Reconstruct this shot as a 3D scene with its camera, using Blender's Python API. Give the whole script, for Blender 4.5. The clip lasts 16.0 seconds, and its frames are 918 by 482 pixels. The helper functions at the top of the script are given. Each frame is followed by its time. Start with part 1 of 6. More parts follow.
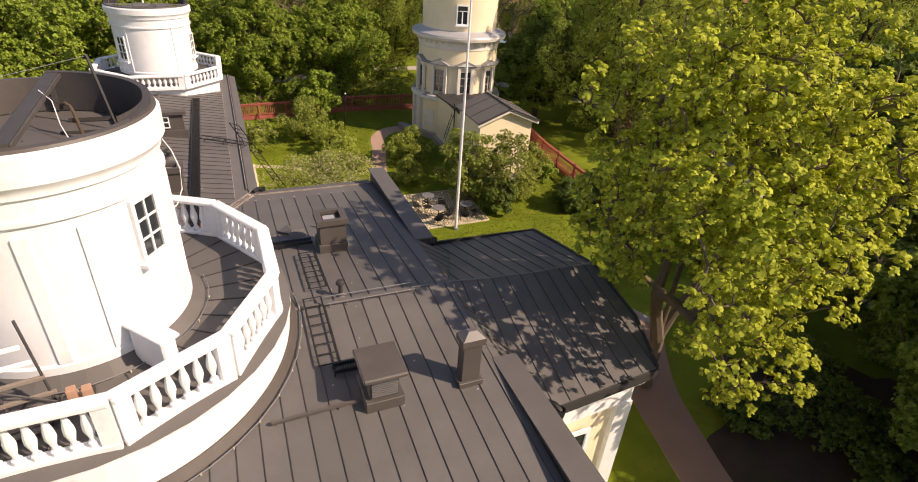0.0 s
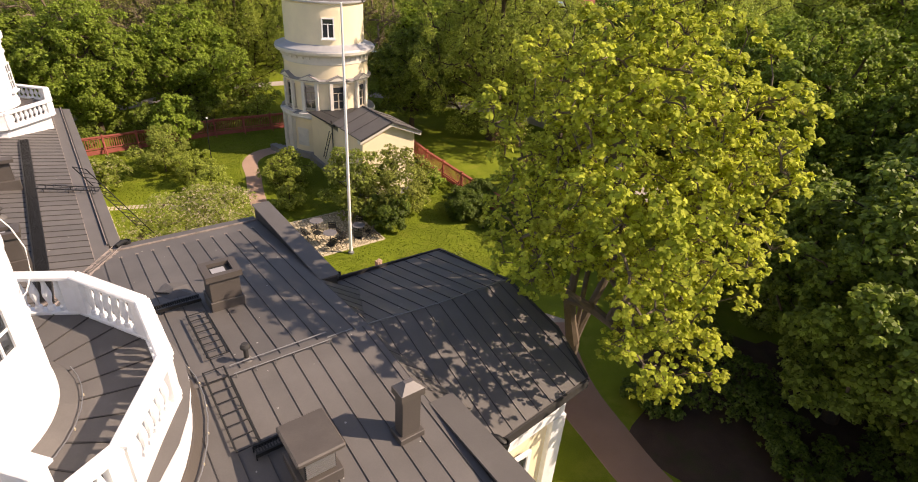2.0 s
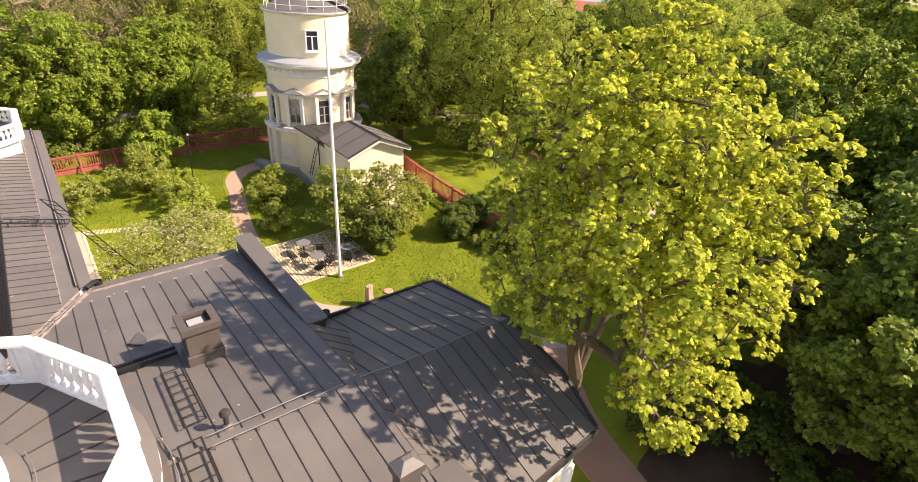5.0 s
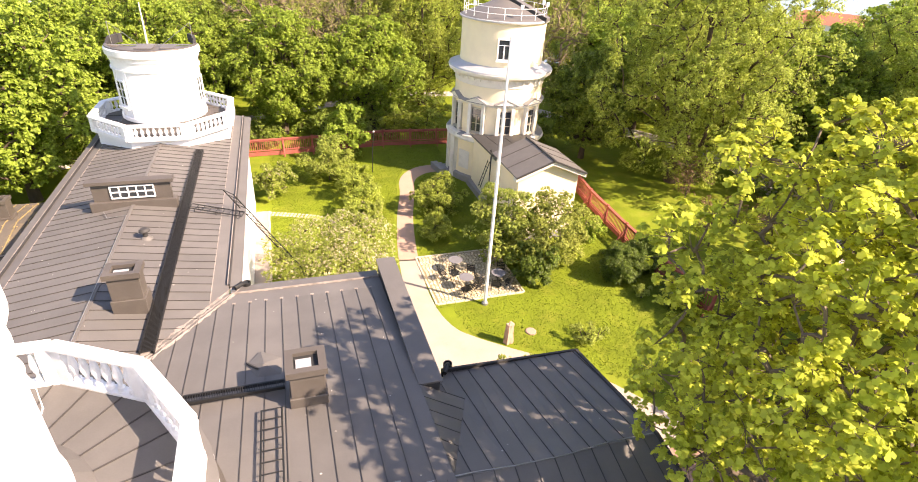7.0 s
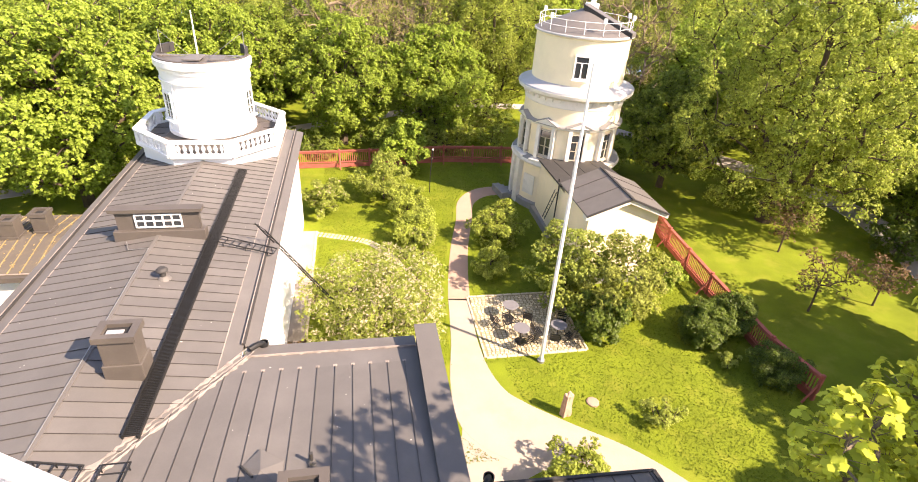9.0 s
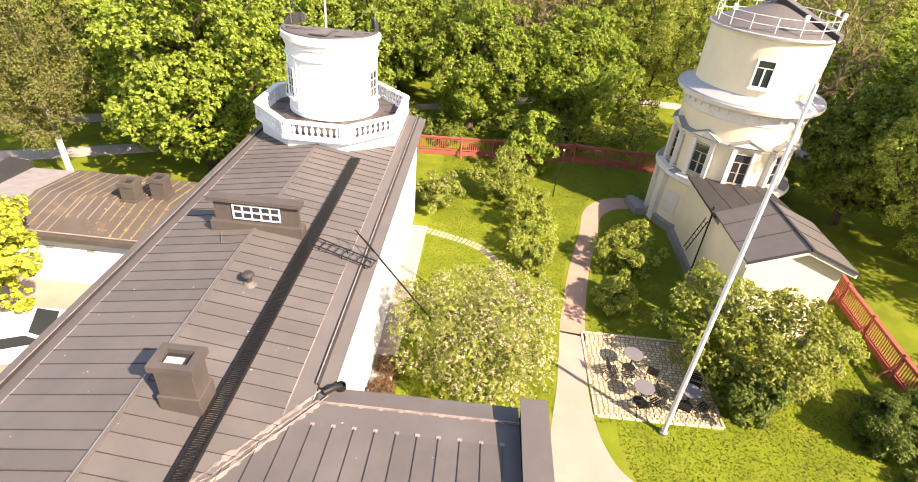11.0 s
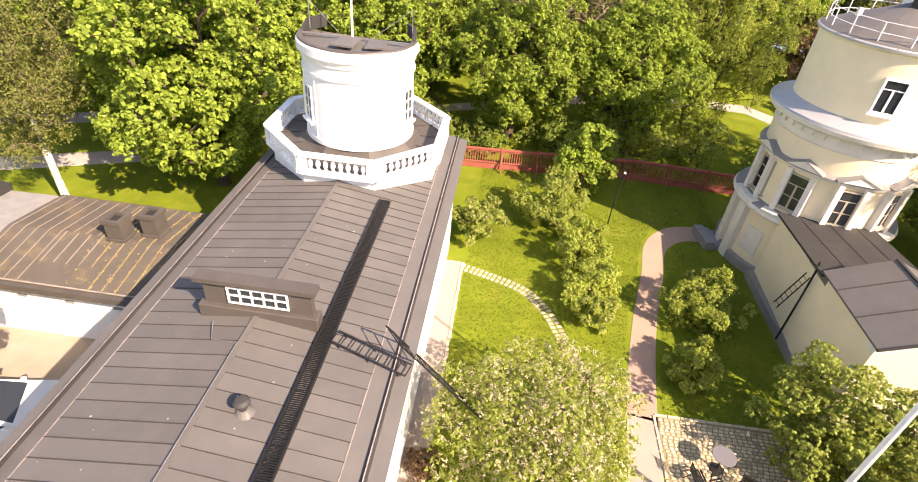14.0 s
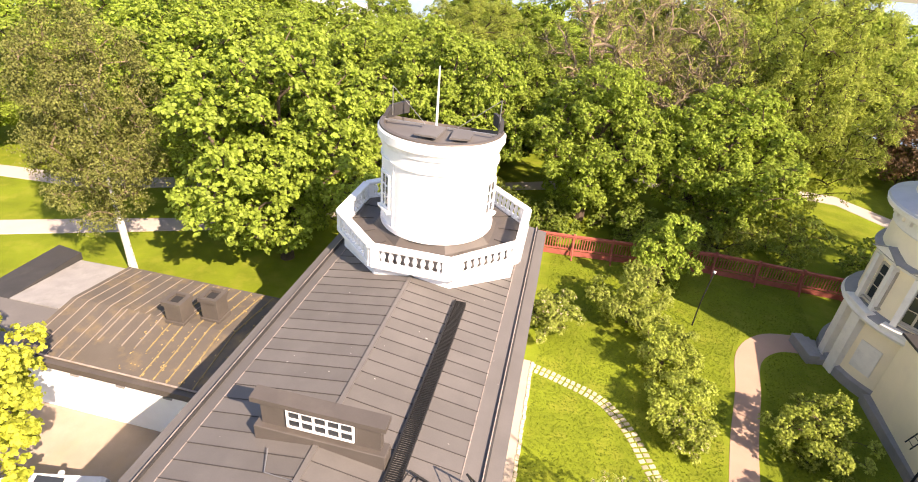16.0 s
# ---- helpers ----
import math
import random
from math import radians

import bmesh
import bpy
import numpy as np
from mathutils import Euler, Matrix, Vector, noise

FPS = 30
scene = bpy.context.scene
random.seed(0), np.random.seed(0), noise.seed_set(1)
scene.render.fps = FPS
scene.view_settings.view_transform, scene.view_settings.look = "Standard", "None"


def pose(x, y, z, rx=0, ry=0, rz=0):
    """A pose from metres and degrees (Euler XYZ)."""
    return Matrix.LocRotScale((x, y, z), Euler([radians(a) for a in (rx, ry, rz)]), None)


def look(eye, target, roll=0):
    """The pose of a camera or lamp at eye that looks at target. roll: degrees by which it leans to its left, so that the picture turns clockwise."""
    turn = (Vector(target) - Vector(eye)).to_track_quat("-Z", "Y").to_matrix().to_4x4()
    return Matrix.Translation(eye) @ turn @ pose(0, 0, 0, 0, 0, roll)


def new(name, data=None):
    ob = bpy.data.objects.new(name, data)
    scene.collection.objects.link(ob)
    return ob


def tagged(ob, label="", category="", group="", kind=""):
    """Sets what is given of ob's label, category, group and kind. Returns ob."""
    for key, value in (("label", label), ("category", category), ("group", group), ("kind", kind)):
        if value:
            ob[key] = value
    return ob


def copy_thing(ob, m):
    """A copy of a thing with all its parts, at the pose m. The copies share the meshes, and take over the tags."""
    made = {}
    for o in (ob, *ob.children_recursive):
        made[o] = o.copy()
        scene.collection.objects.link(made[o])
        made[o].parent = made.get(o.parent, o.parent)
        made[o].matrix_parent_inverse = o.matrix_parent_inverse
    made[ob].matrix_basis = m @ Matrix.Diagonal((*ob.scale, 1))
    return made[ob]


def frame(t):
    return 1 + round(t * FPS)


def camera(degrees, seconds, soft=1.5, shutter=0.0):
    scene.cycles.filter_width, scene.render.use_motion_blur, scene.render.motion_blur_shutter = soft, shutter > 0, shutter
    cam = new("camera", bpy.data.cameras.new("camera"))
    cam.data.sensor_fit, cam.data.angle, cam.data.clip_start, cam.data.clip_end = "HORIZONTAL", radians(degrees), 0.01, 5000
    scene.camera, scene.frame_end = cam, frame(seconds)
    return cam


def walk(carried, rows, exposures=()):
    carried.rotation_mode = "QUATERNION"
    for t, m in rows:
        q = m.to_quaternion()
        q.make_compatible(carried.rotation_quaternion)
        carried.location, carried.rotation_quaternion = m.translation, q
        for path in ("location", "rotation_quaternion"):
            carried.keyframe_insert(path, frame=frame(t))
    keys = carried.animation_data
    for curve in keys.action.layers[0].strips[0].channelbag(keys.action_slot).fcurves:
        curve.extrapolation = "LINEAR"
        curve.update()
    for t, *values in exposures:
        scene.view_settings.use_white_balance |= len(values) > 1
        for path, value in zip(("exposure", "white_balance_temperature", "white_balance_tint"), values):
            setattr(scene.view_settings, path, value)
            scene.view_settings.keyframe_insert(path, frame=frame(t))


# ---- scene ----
cam = camera(80.4, 16.0, soft=1.0)
PATH = [
    (0, (0.226, -0.758, 14.612), (0.938, 0.817, 13.605), 4.2),
    (0.5, (0.155, -0.464, 14.616), (0.876, 1.11, 13.616), 4.2),
    (1, (0.169, -0.134, 14.706), (1.053, 1.364, 13.718), 4.2),
    (1.5, (0.078, 0.244, 14.72), (1.13, 1.642, 13.751), 4.1),
    (2, (0.039, 0.53, 14.756), (1.124, 1.905, 13.791), 4.0),
    (2.5, (0.024, 0.771, 14.786), (1.123, 2.137, 13.824), 4.0),
    (3, (0.039, 0.995, 14.791), (1.148, 2.355, 13.831), 3.9),
    (5.5, (1.087, 2.112, 15.225), (2.206, 3.464, 14.268), 3.6),
    (6, (1.58, 2.595, 15.339), (2.701, 3.947, 14.382), 3.6),
    (6.5, (1.997, 3.148, 15.502), (2.782, 4.702, 14.519), 3.8),
    (7, (2.532, 3.841, 15.528), (3.104, 5.478, 14.533), 3.8),
    (7.5, (2.872, 4.624, 15.541), (3.382, 6.28, 14.541), 3.8),
    (8, (3.157, 5.481, 15.573), (3.645, 7.143, 14.574), 3.9),
    (8.5, (3.405, 6.337, 15.569), (3.89, 8.003, 14.574), 3.9),
    (9, (3.574, 7.158, 15.594), (3.933, 8.852, 14.592), 4.0),
    (9.5, (3.74, 8.001, 15.609), (4.039, 9.704, 14.604), 4.0),
    (10, (3.676, 8.889, 15.447), (3.814, 10.611, 14.439), 4.1),
    (12.5, (2.95, 13.405, 15.247), (2.877, 14.98, 14.016), 5.6),
    (13, (2.675, 14.227, 15.287), (2.597, 15.801, 14.055), 5.6),
    (13.5, (2.36, 14.963, 15.316), (2.276, 16.554, 14.107), 5.7),
    (14, (2.06, 15.59, 15.302), (1.964, 17.21, 14.133), 5.6),
    (14.5, (1.766, 16.163, 15.366), (1.654, 17.816, 14.246), 5.5),
    (15, (1.396, 16.698, 15.348), (1.272, 18.391, 14.29), 5.4),
    (15.5, (1.057, 17.145, 15.341), (0.922, 18.874, 14.344), 5.4),
    (16, (0.737, 17.475, 15.33), (0.434, 19.186, 14.341), 5.3),
]
walk(cam, [(t, look(eye, target, roll)) for t, eye, target, roll in PATH],
     exposures=[(t, e, 7600, 24) for t, e in ((0.0, 0.25), (1.0, 0.35), (3.0, 0.66), (5.5, 1.23), (7.0, 1.64), (9.0, 1.68), (12.5, 1.3), (16.0, 1.45))])

# ---- light ----
SUN_TO = Vector((0.79, -0.61, 0.0)).normalized()
SUN_ELEV = radians(39)
world = bpy.data.worlds.new("sky")
scene.world = world
world.use_nodes = True
wn = world.node_tree
sky = wn.nodes.new("ShaderNodeTexSky")
sky.sky_type = "NISHITA"
sky.sun_disc = False
sky.sun_elevation = SUN_ELEV
sky.sun_rotation = math.atan2(SUN_TO.x, SUN_TO.y)
bg = wn.nodes["Background"]
bg.inputs["Strength"].default_value = 0.12
wn.links.new(sky.outputs[0], bg.inputs["Color"])
sun_data = bpy.data.lights.new("sun", "SUN")
sun_data.energy = 4.8
sun_data.angle = radians(0.55)
sun_data.color = (1.0, 0.91, 0.76)
sun = new("sun", sun_data)
d = SUN_TO * math.cos(SUN_ELEV) + Vector((0, 0, math.sin(SUN_ELEV)))
sun.matrix_world = look(d * 60, (0, 0, 0))


# ---- materials ----
def material(name, base, rough=0.6, metal=0.0, vary=0.15, scale=3.0, fine=40.0, bump=0.15, stain=None, stain_amount=0.0,
             stain_scale=0.8, by_object=0.0, by_island=0.0, translucent=0.0, spec=0.5, stretch=(1, 1, 1)):
    """A surface with variation at two scales, fine relief and stains."""
    m = bpy.data.materials.new(name)
    m.use_nodes = True
    n, l = m.node_tree.nodes, m.node_tree.links
    bsdf = n["Principled BSDF"]
    geo = n.new("ShaderNodeNewGeometry")
    mapping = n.new("ShaderNodeMapping")
    mapping.inputs["Scale"].default_value = stretch
    l.new(geo.outputs["Position"], mapping.inputs["Vector"])
    big = n.new("ShaderNodeTexNoise")
    big.inputs["Scale"].default_value = scale
    big.inputs["Detail"].default_value = 5
    small = n.new("ShaderNodeTexNoise")
    small.inputs["Scale"].default_value = fine
    small.inputs["Detail"].default_value = 4
    for t in (big, small):
        l.new(mapping.outputs[0], t.inputs["Vector"])
    add = n.new("ShaderNodeMath")
    add.operation = "MULTIPLY_ADD"
    l.new(big.outputs[0], add.inputs[0])
    add.inputs[1].default_value = 2.0 * vary
    add.inputs[2].default_value = 1.0 - 1.5 * vary
    add2 = n.new("ShaderNodeMath")
    add2.operation = "MULTIPLY_ADD"
    l.new(small.outputs[0], add2.inputs[0])
    add2.inputs[1].default_value = vary
    l.new(add.outputs[0], add2.inputs[2])
    value = add2.outputs[0]
    if by_object or by_island:
        for amount, rnd in ((by_island, geo.outputs["Random Per Island"]), (by_object, n.new("ShaderNodeObjectInfo").outputs["Random"])):
            if not amount:
                continue
            r = n.new("ShaderNodeMath")
            r.operation = "MULTIPLY_ADD"
            l.new(rnd, r.inputs[0])
            r.inputs[1].default_value = 2 * amount
            r.inputs[2].default_value = 1.0 - amount
            mul = n.new("ShaderNodeMath")
            mul.operation = "MULTIPLY"
            l.new(value, mul.inputs[0])
            l.new(r.outputs[0], mul.inputs[1])
            value = mul.outputs[0]
    col = n.new("ShaderNodeVectorMath")
    col.operation = "SCALE"
    col.inputs[0].default_value = base
    l.new(value, col.inputs["Scale"])
    out = col.outputs[0]
    if stain is not None:
        st = n.new("ShaderNodeTexNoise")
        st.inputs["Scale"].default_value = stain_scale
        st.inputs["Detail"].default_value = 8
        st.inputs["Roughness"].default_value = 0.65
        l.new(mapping.outputs[0], st.inputs["Vector"])
        ramp = n.new("ShaderNodeValToRGB")
        ramp.color_ramp.elements[0].position = 0.5
        ramp.color_ramp.elements[1].position = 0.72
        ramp.color_ramp.elements[1].color = (stain_amount,) * 3 + (1,)
        l.new(st.outputs[0], ramp.inputs[0])
        mix = n.new("ShaderNodeMix")
        mix.data_type = "RGBA"
        l.new(ramp.outputs[0], mix.inputs[0])
        l.new(out, mix.inputs[6])
        mix.inputs[7].default_value = (*stain, 1)
        out = mix.outputs[2]
    l.new(out, bsdf.inputs["Base Color"])
    bsdf.inputs["Roughness"].default_value = rough
    bsdf.inputs["Metallic"].default_value = metal
    bsdf.inputs["Specular IOR Level"].default_value = spec
    if bump:
        b = n.new("ShaderNodeBump")
        b.inputs["Strength"].default_value = bump
        b.inputs["Distance"].default_value = 0.02
        l.new(small.outputs[0], b.inputs["Height"])
        l.new(b.outputs[0], bsdf.inputs["Normal"])
    if translucent:
        tr = n.new("ShaderNodeBsdfTranslucent")
        l.new(out, tr.inputs["Color"])
        ms = n.new("ShaderNodeMixShader")
        ms.inputs[0].default_value = translucent
        l.new(bsdf.outputs[0], ms.inputs[1])
        l.new(tr.outputs[0], ms.inputs[2])
        l.new(ms.outputs[0], n["Material Output"].inputs["Surface"])
    return m


ROOF = material("painted_sheet_metal", (0.122, 0.113, 0.106), 0.52, 0.0, 0.16, 1.3, 30, 0.08, (0.19, 0.175, 0.163), 0.35, 0.5, by_object=0.07, spec=0.35)
STACK = material("stack_sheet_metal", (0.085, 0.073, 0.064), 0.5, 0.0, 0.16, 2, 30, 0.1, (0.14, 0.12, 0.1), 0.4, 1.2)
ROOF_DARK = material("black_sheet_metal", (0.035, 0.033, 0.032), 0.7, 0.0, 0.2, 2, 30, 0.1, (0.07, 0.065, 0.06), 0.4, 0.9)
# Darker than the sheet: the seam's shadow and dirt line put into one colour.
SEAM = material("seam_dirt_and_shadow", (0.05, 0.045, 0.042), 0.6, 0.0, 0.2, 3, 30, 0.0)
RUST = material("pale_rusty_solder", (0.30, 0.25, 0.22), 0.8, 0.0, 0.35, 6, 30, 0.2, (0.11, 0.10, 0.09), 1.0, 2.2)
IRON = material("black_iron", (0.02, 0.02, 0.02), 0.5, 0.3, 0.2, 5, 60, 0.1)
WHITE = material("white_render", (0.80, 0.81, 0.82), 0.75, 0.0, 0.06, 1.5, 25, 0.1, (0.68, 0.68, 0.68), 0.5, 1.2)
WHITE_TRIM = material("white_paint", (0.81, 0.82, 0.83), 0.6, 0.0, 0.05, 4, 40, 0.06, (0.55, 0.53, 0.5), 0.35, 3)
CREAM = material("cream_render", (0.83, 0.72, 0.50), 0.8, 0.0, 0.08, 1.2, 25, 0.12, (0.74, 0.64, 0.46), 0.5, 1.0)
CREAM_TRIM = material("pale_plaster_trim", (0.74, 0.70, 0.62), 0.75, 0.0, 0.08, 3, 30, 0.1, (0.5, 0.47, 0.42), 0.45, 2.5)
TAN = material("tan_window_paint", (0.42, 0.37, 0.29), 0.6, 0.0, 0.1, 4, 40, 0.06)
ZINC = material("pale_zinc_flashing", (0.42, 0.42, 0.43), 0.45, 0.2, 0.12, 2, 30, 0.08, (0.35, 0.35, 0.36), 0.5, 1.5)
GREYTRIM = material("grey_weathered_trim", (0.25, 0.24, 0.235), 0.7, 0.0, 0.2, 3, 30, 0.1)
GRASS = material("mown_lawn", (0.146, 0.189, 0.012), 0.9, 0.0, 0.5, 0.55, 22, 1.0, (0.22, 0.235, 0.028), 0.9, 0.8, spec=0.2)
GRAVEL = material("pinkish_gravel", (0.40, 0.27, 0.205), 0.95, 0.0, 0.16, 0.7, 60, 0.5, (0.42, 0.30, 0.225), 0.6, 0.5, spec=0.2)
PALE = material("pale_gravel", (0.365, 0.31, 0.262), 0.95, 0.0, 0.14, 0.7, 60, 0.5, (0.33, 0.26, 0.21), 0.6, 0.6, spec=0.2)
ASPHALT = material("pale_park_asphalt", (0.44, 0.39, 0.35), 0.95, 0.0, 0.14, 0.7, 60, 0.4, (0.34, 0.28, 0.24), 0.5, 0.5, spec=0.2)
SPECK = material("pale_specks", (0.42, 0.4, 0.37), 0.9, 0.0, 0.2, 4, 40, 0.1)
STONE = material("granite", (0.52, 0.45, 0.32), 0.85, 0.0, 0.2, 6, 50, 0.4, by_island=0.3)
RED = material("red_ochre_boards", (0.34, 0.088, 0.064), 0.8, 0.0, 0.25, 4, 40, 0.2, (0.36, 0.13, 0.1), 0.5, 2)
GLASS = material("window_glass", (0.03, 0.035, 0.04), 0.06, 0.0, 0.05, 2, 10, 0.0, spec=0.8)
BARK = material("bark", (0.10, 0.075, 0.055), 0.95, 0.0, 0.35, 4, 30, 0.9, spec=0.1)
BIRCH = material("birch_bark", (0.55, 0.53, 0.5), 0.85, 0.0, 0.25, 5, 20, 0.4, (0.05, 0.05, 0.05), 0.9, 5)
MAPLE_BARK = material("grey_brown_bark", (0.155, 0.122, 0.092), 0.95, 0.0, 0.3, 4, 30, 0.7, spec=0.1)
WILLOW = material("pale_brown_bark", (0.26, 0.2, 0.14), 0.95, 0.0, 0.3, 4, 30, 0.6, spec=0.1)
POLE = material("white_pole_paint", (0.8, 0.8, 0.8), 0.4, 0.0, 0.04, 5, 30, 0.02)
LEAF_MAPLE = material("yellow_green_maple_leaves", (0.53, 0.565, 0.08), 0.75, 0, 0.2, 0.5, 3, 0, (0.29, 0.385, 0.045), 0.65, 0.35, by_island=0.4, translucent=0.48, spec=0.12)
LEAF_GREEN = material("fresh_green_leaves", (0.306, 0.402, 0.062), 0.5, 0, 0.25, 0.3, 3, 0, None, by_island=0.38, by_object=0.15, translucent=0.48, spec=0.15)
LEAF_LIME = material("light_green_leaves", (0.365, 0.43, 0.08), 0.5, 0, 0.25, 0.3, 3, 0, None, by_island=0.38, by_object=0.15, translucent=0.48, spec=0.15)
LEAF_SHRUB = material("shrub_leaves", (0.31, 0.365, 0.072), 0.6, 0, 0.25, 0.6, 3, 0, None, by_island=0.3, translucent=0.48, spec=0.3)
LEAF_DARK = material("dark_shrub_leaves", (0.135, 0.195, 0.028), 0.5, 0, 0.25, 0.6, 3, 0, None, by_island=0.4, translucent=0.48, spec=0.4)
LEAF_DEEP = material("deep_green_leaves", (0.245, 0.32, 0.055), 0.5, 0, 0.25, 0.4, 3, 0, None, by_island=0.38, by_object=0.15, translucent=0.48, spec=0.3)
LEAF_BIRCH = material("dull_birch_leaves", (0.2, 0.215, 0.06), 0.6, 0, 0.25, 0.4, 3, 0, None, by_island=0.35, translucent=0.4, spec=0.15)
LEAF_OLIVE = material("olive_green_leaves", (0.31, 0.345, 0.075), 0.55, 0, 0.25, 0.4, 3, 0, None, by_island=0.35, translucent=0.4, spec=0.15)
BLOSSOM = material("cream_blossom", (0.60, 0.52, 0.34), 0.7, 0, 0.15, 2, 8, 0, None, by_island=0.3, translucent=0.3)
BROWNLEAF = material("bronze_leaves", (0.17, 0.10, 0.045), 0.6, 0, 0.25, 2, 8, 0, None, by_island=0.4, translucent=0.3)
CAR_WHITE = material("white_car_paint", (0.75, 0.75, 0.76), 0.25, 0, 0.02, 2, 10, 0)
RUBBER = material("rubber", (0.02, 0.02, 0.02), 0.8, 0, 0.1, 5, 40, 0.1)
STEEL = material("dull_steel", (0.3, 0.3, 0.3), 0.4, 0.6, 0.1, 5, 40, 0.05)
TABLE = material("grey_table_top", (0.16, 0.155, 0.165), 0.5, 0, 0.1, 4, 40, 0.05)
MOSSROOF = material("mossy_roof_felt", (0.10, 0.085, 0.07), 0.85, 0, 0.25, 1.2, 40, 0.4, (0.22, 0.155, 0.075), 0.8, 1.1)
WATER = material("sea_water", (0.18, 0.25, 0.33), 0.25, 0, 0.1, 0.02, 0.3, 0.05)
BRICKROOF = material("red_tile_roof", (0.35, 0.12, 0.07), 0.8, 0, 0.2, 0.3, 3, 0.1)
FARWALL = material("far_plaster", (0.6, 0.56, 0.5), 0.8, 0, 0.1, 0.2, 3, 0.0)
WOOD = material("weathered_wood", (0.24, 0.20, 0.165), 0.85, 0, 0.25, 3, 40, 0.3)


# ---- mesh helpers ----
def mesh_of(name, bm, mat, smooth=False):
    me = bpy.data.meshes.new(name)
    bmesh.ops.recalc_face_normals(bm, faces=bm.faces)
    bm.to_mesh(me)
    bm.free()
    me.materials.append(mat)
    if smooth:
        me.shade_smooth()
        me.set_sharp_from_angle(angle=radians(35))
    return me


def part(name, bm, mat, parent=None, label="", smooth=False):
    ob = new(name, mesh_of(name, bm, mat, smooth))
    ob.parent = parent
    return tagged(ob, label=label)


def thing(name, label, category, at=(0, 0, 0), turn=0.0, group="", kind=""):
    """An Empty at a thing's base, which parents its parts."""
    ob = new(name)
    ob.matrix_world = pose(*at, 0, 0, turn)
    ob.empty_display_size = 0.2
    return tagged(ob, label, category, group, kind)


def box(x0, x1, y0, y1, z0, z1, bm=None, bevel=0.0, m=None):
    bm = bm or bmesh.new()
    made = bmesh.ops.create_cube(bm, size=1.0, matrix=Matrix.LocRotScale(((x0 + x1) / 2, (y0 + y1) / 2, (z0 + z1) / 2), None, (abs(x1 - x0), abs(y1 - y0), abs(z1 - z0))))
    if bevel:
        edges = {e for v in made["verts"] for e in v.link_edges}
        made = bmesh.ops.bevel(bm, geom=list(edges), offset=bevel, segments=1, affect="EDGES")
    if m is not None:
        bmesh.ops.transform(bm, matrix=m, verts=made["verts"])
    return bm


def rod(a, b, r, bm=None, n=6, r2=None):
    """A round bar from a to b."""
    bm = bm or bmesh.new()
    a, b = Vector(a), Vector(b)
    turn = (b - a).to_track_quat("Z", "Y").to_matrix().to_4x4()
    bmesh.ops.create_cone(bm, cap_ends=True, segments=n, radius1=r, radius2=r if r2 is None else r2, depth=(b - a).length,
                          matrix=Matrix.Translation((a + b) / 2) @ turn)
    return bm


def lathe(profile, n=48, bm=None, a0=0.0, a1=360.0, at=(0, 0)):
    """A solid of revolution of rows of (radius, height)."""
    bm = bm or bmesh.new()
    full = abs(a1 - a0) >= 359.9
    steps = n if full else n + 1
    rings = []
    for k in range(steps):
        a = radians(a0 + (a1 - a0) * k / n)
        rings.append([bm.verts.new((at[0] + r * math.cos(a), at[1] + r * math.sin(a), z)) for r, z in profile])
    for k in range(n):
        p, q = rings[k], rings[(k + 1) % steps]
        for i in range(len(profile) - 1):
            bm.faces.new((p[i], q[i], q[i + 1], p[i + 1]))
    return bm


def prism(points, z0, z1, bm=None):
    """An upright prism over a plan outline; z0 and z1 are numbers or functions of x and y."""
    bm = bm or bmesh.new()
    f0 = z0 if callable(z0) else (lambda x, y: z0)
    f1 = z1 if callable(z1) else (lambda x, y: z1)
    lo = [bm.verts.new((x, y, f0(x, y))) for x, y in points]
    hi = [bm.verts.new((x, y, f1(x, y))) for x, y in points]
    bm.faces.new(hi)
    bm.faces.new(lo[::-1])
    for i in range(len(points)):
        j = (i + 1) % len(points)
        bm.faces.new((lo[i], lo[j], hi[j], hi[i]))
    return bm


def clip(points, nx, ny, c):
    """The part of a convex plan outline where nx * x + ny * y <= c."""
    out = []
    for i, p in enumerate(points):
        q = points[(i + 1) % len(points)]
        dp, dq = nx * p[0] + ny * p[1] - c, nx * q[0] + ny * q[1] - c
        if dp <= 0:
            out.append(p)
        if (dp < 0 < dq) or (dq < 0 < dp):
            t = dp / (dp - dq)
            out.append((p[0] + t * (q[0] - p[0]), p[1] + t * (q[1] - p[1])))
    return out


def seamed_roof(parent, outline, z_of, axis, pitch, mat, offset=0.0, rib=0.022):
    """Sheet-metal strips with standing seams. axis "x": the seams run along x."""
    k = 1 if axis == "x" else 0
    lo, hi = min(p[k] for p in outline), max(p[k] for p in outline)
    s = lo - (lo - offset) % pitch
    n = (0, 1) if k else (1, 0)
    while s < hi - 1e-4:
        strip = clip(clip(outline, -n[0], -n[1], -s), n[0], n[1], s + pitch)
        if len(strip) >= 3:
            bm = prism(strip, lambda x, y: z_of(x, y) - 0.03, z_of)
            edge = clip(clip(outline, -n[0], -n[1], -s - 0.001), n[0], n[1], s + 0.011)
            count = len(bm.faces)
            if len(edge) >= 3:
                prism(edge, lambda x, y: z_of(x, y) - 0.01, lambda x, y: z_of(x, y) + rib, bm)
            bm.faces.ensure_lookup_table()
            for f in bm.faces[count:]:
                f.material_index = 1
            part("roof_panel", bm, mat, parent).data.materials.append(SEAM)
        s += pitch


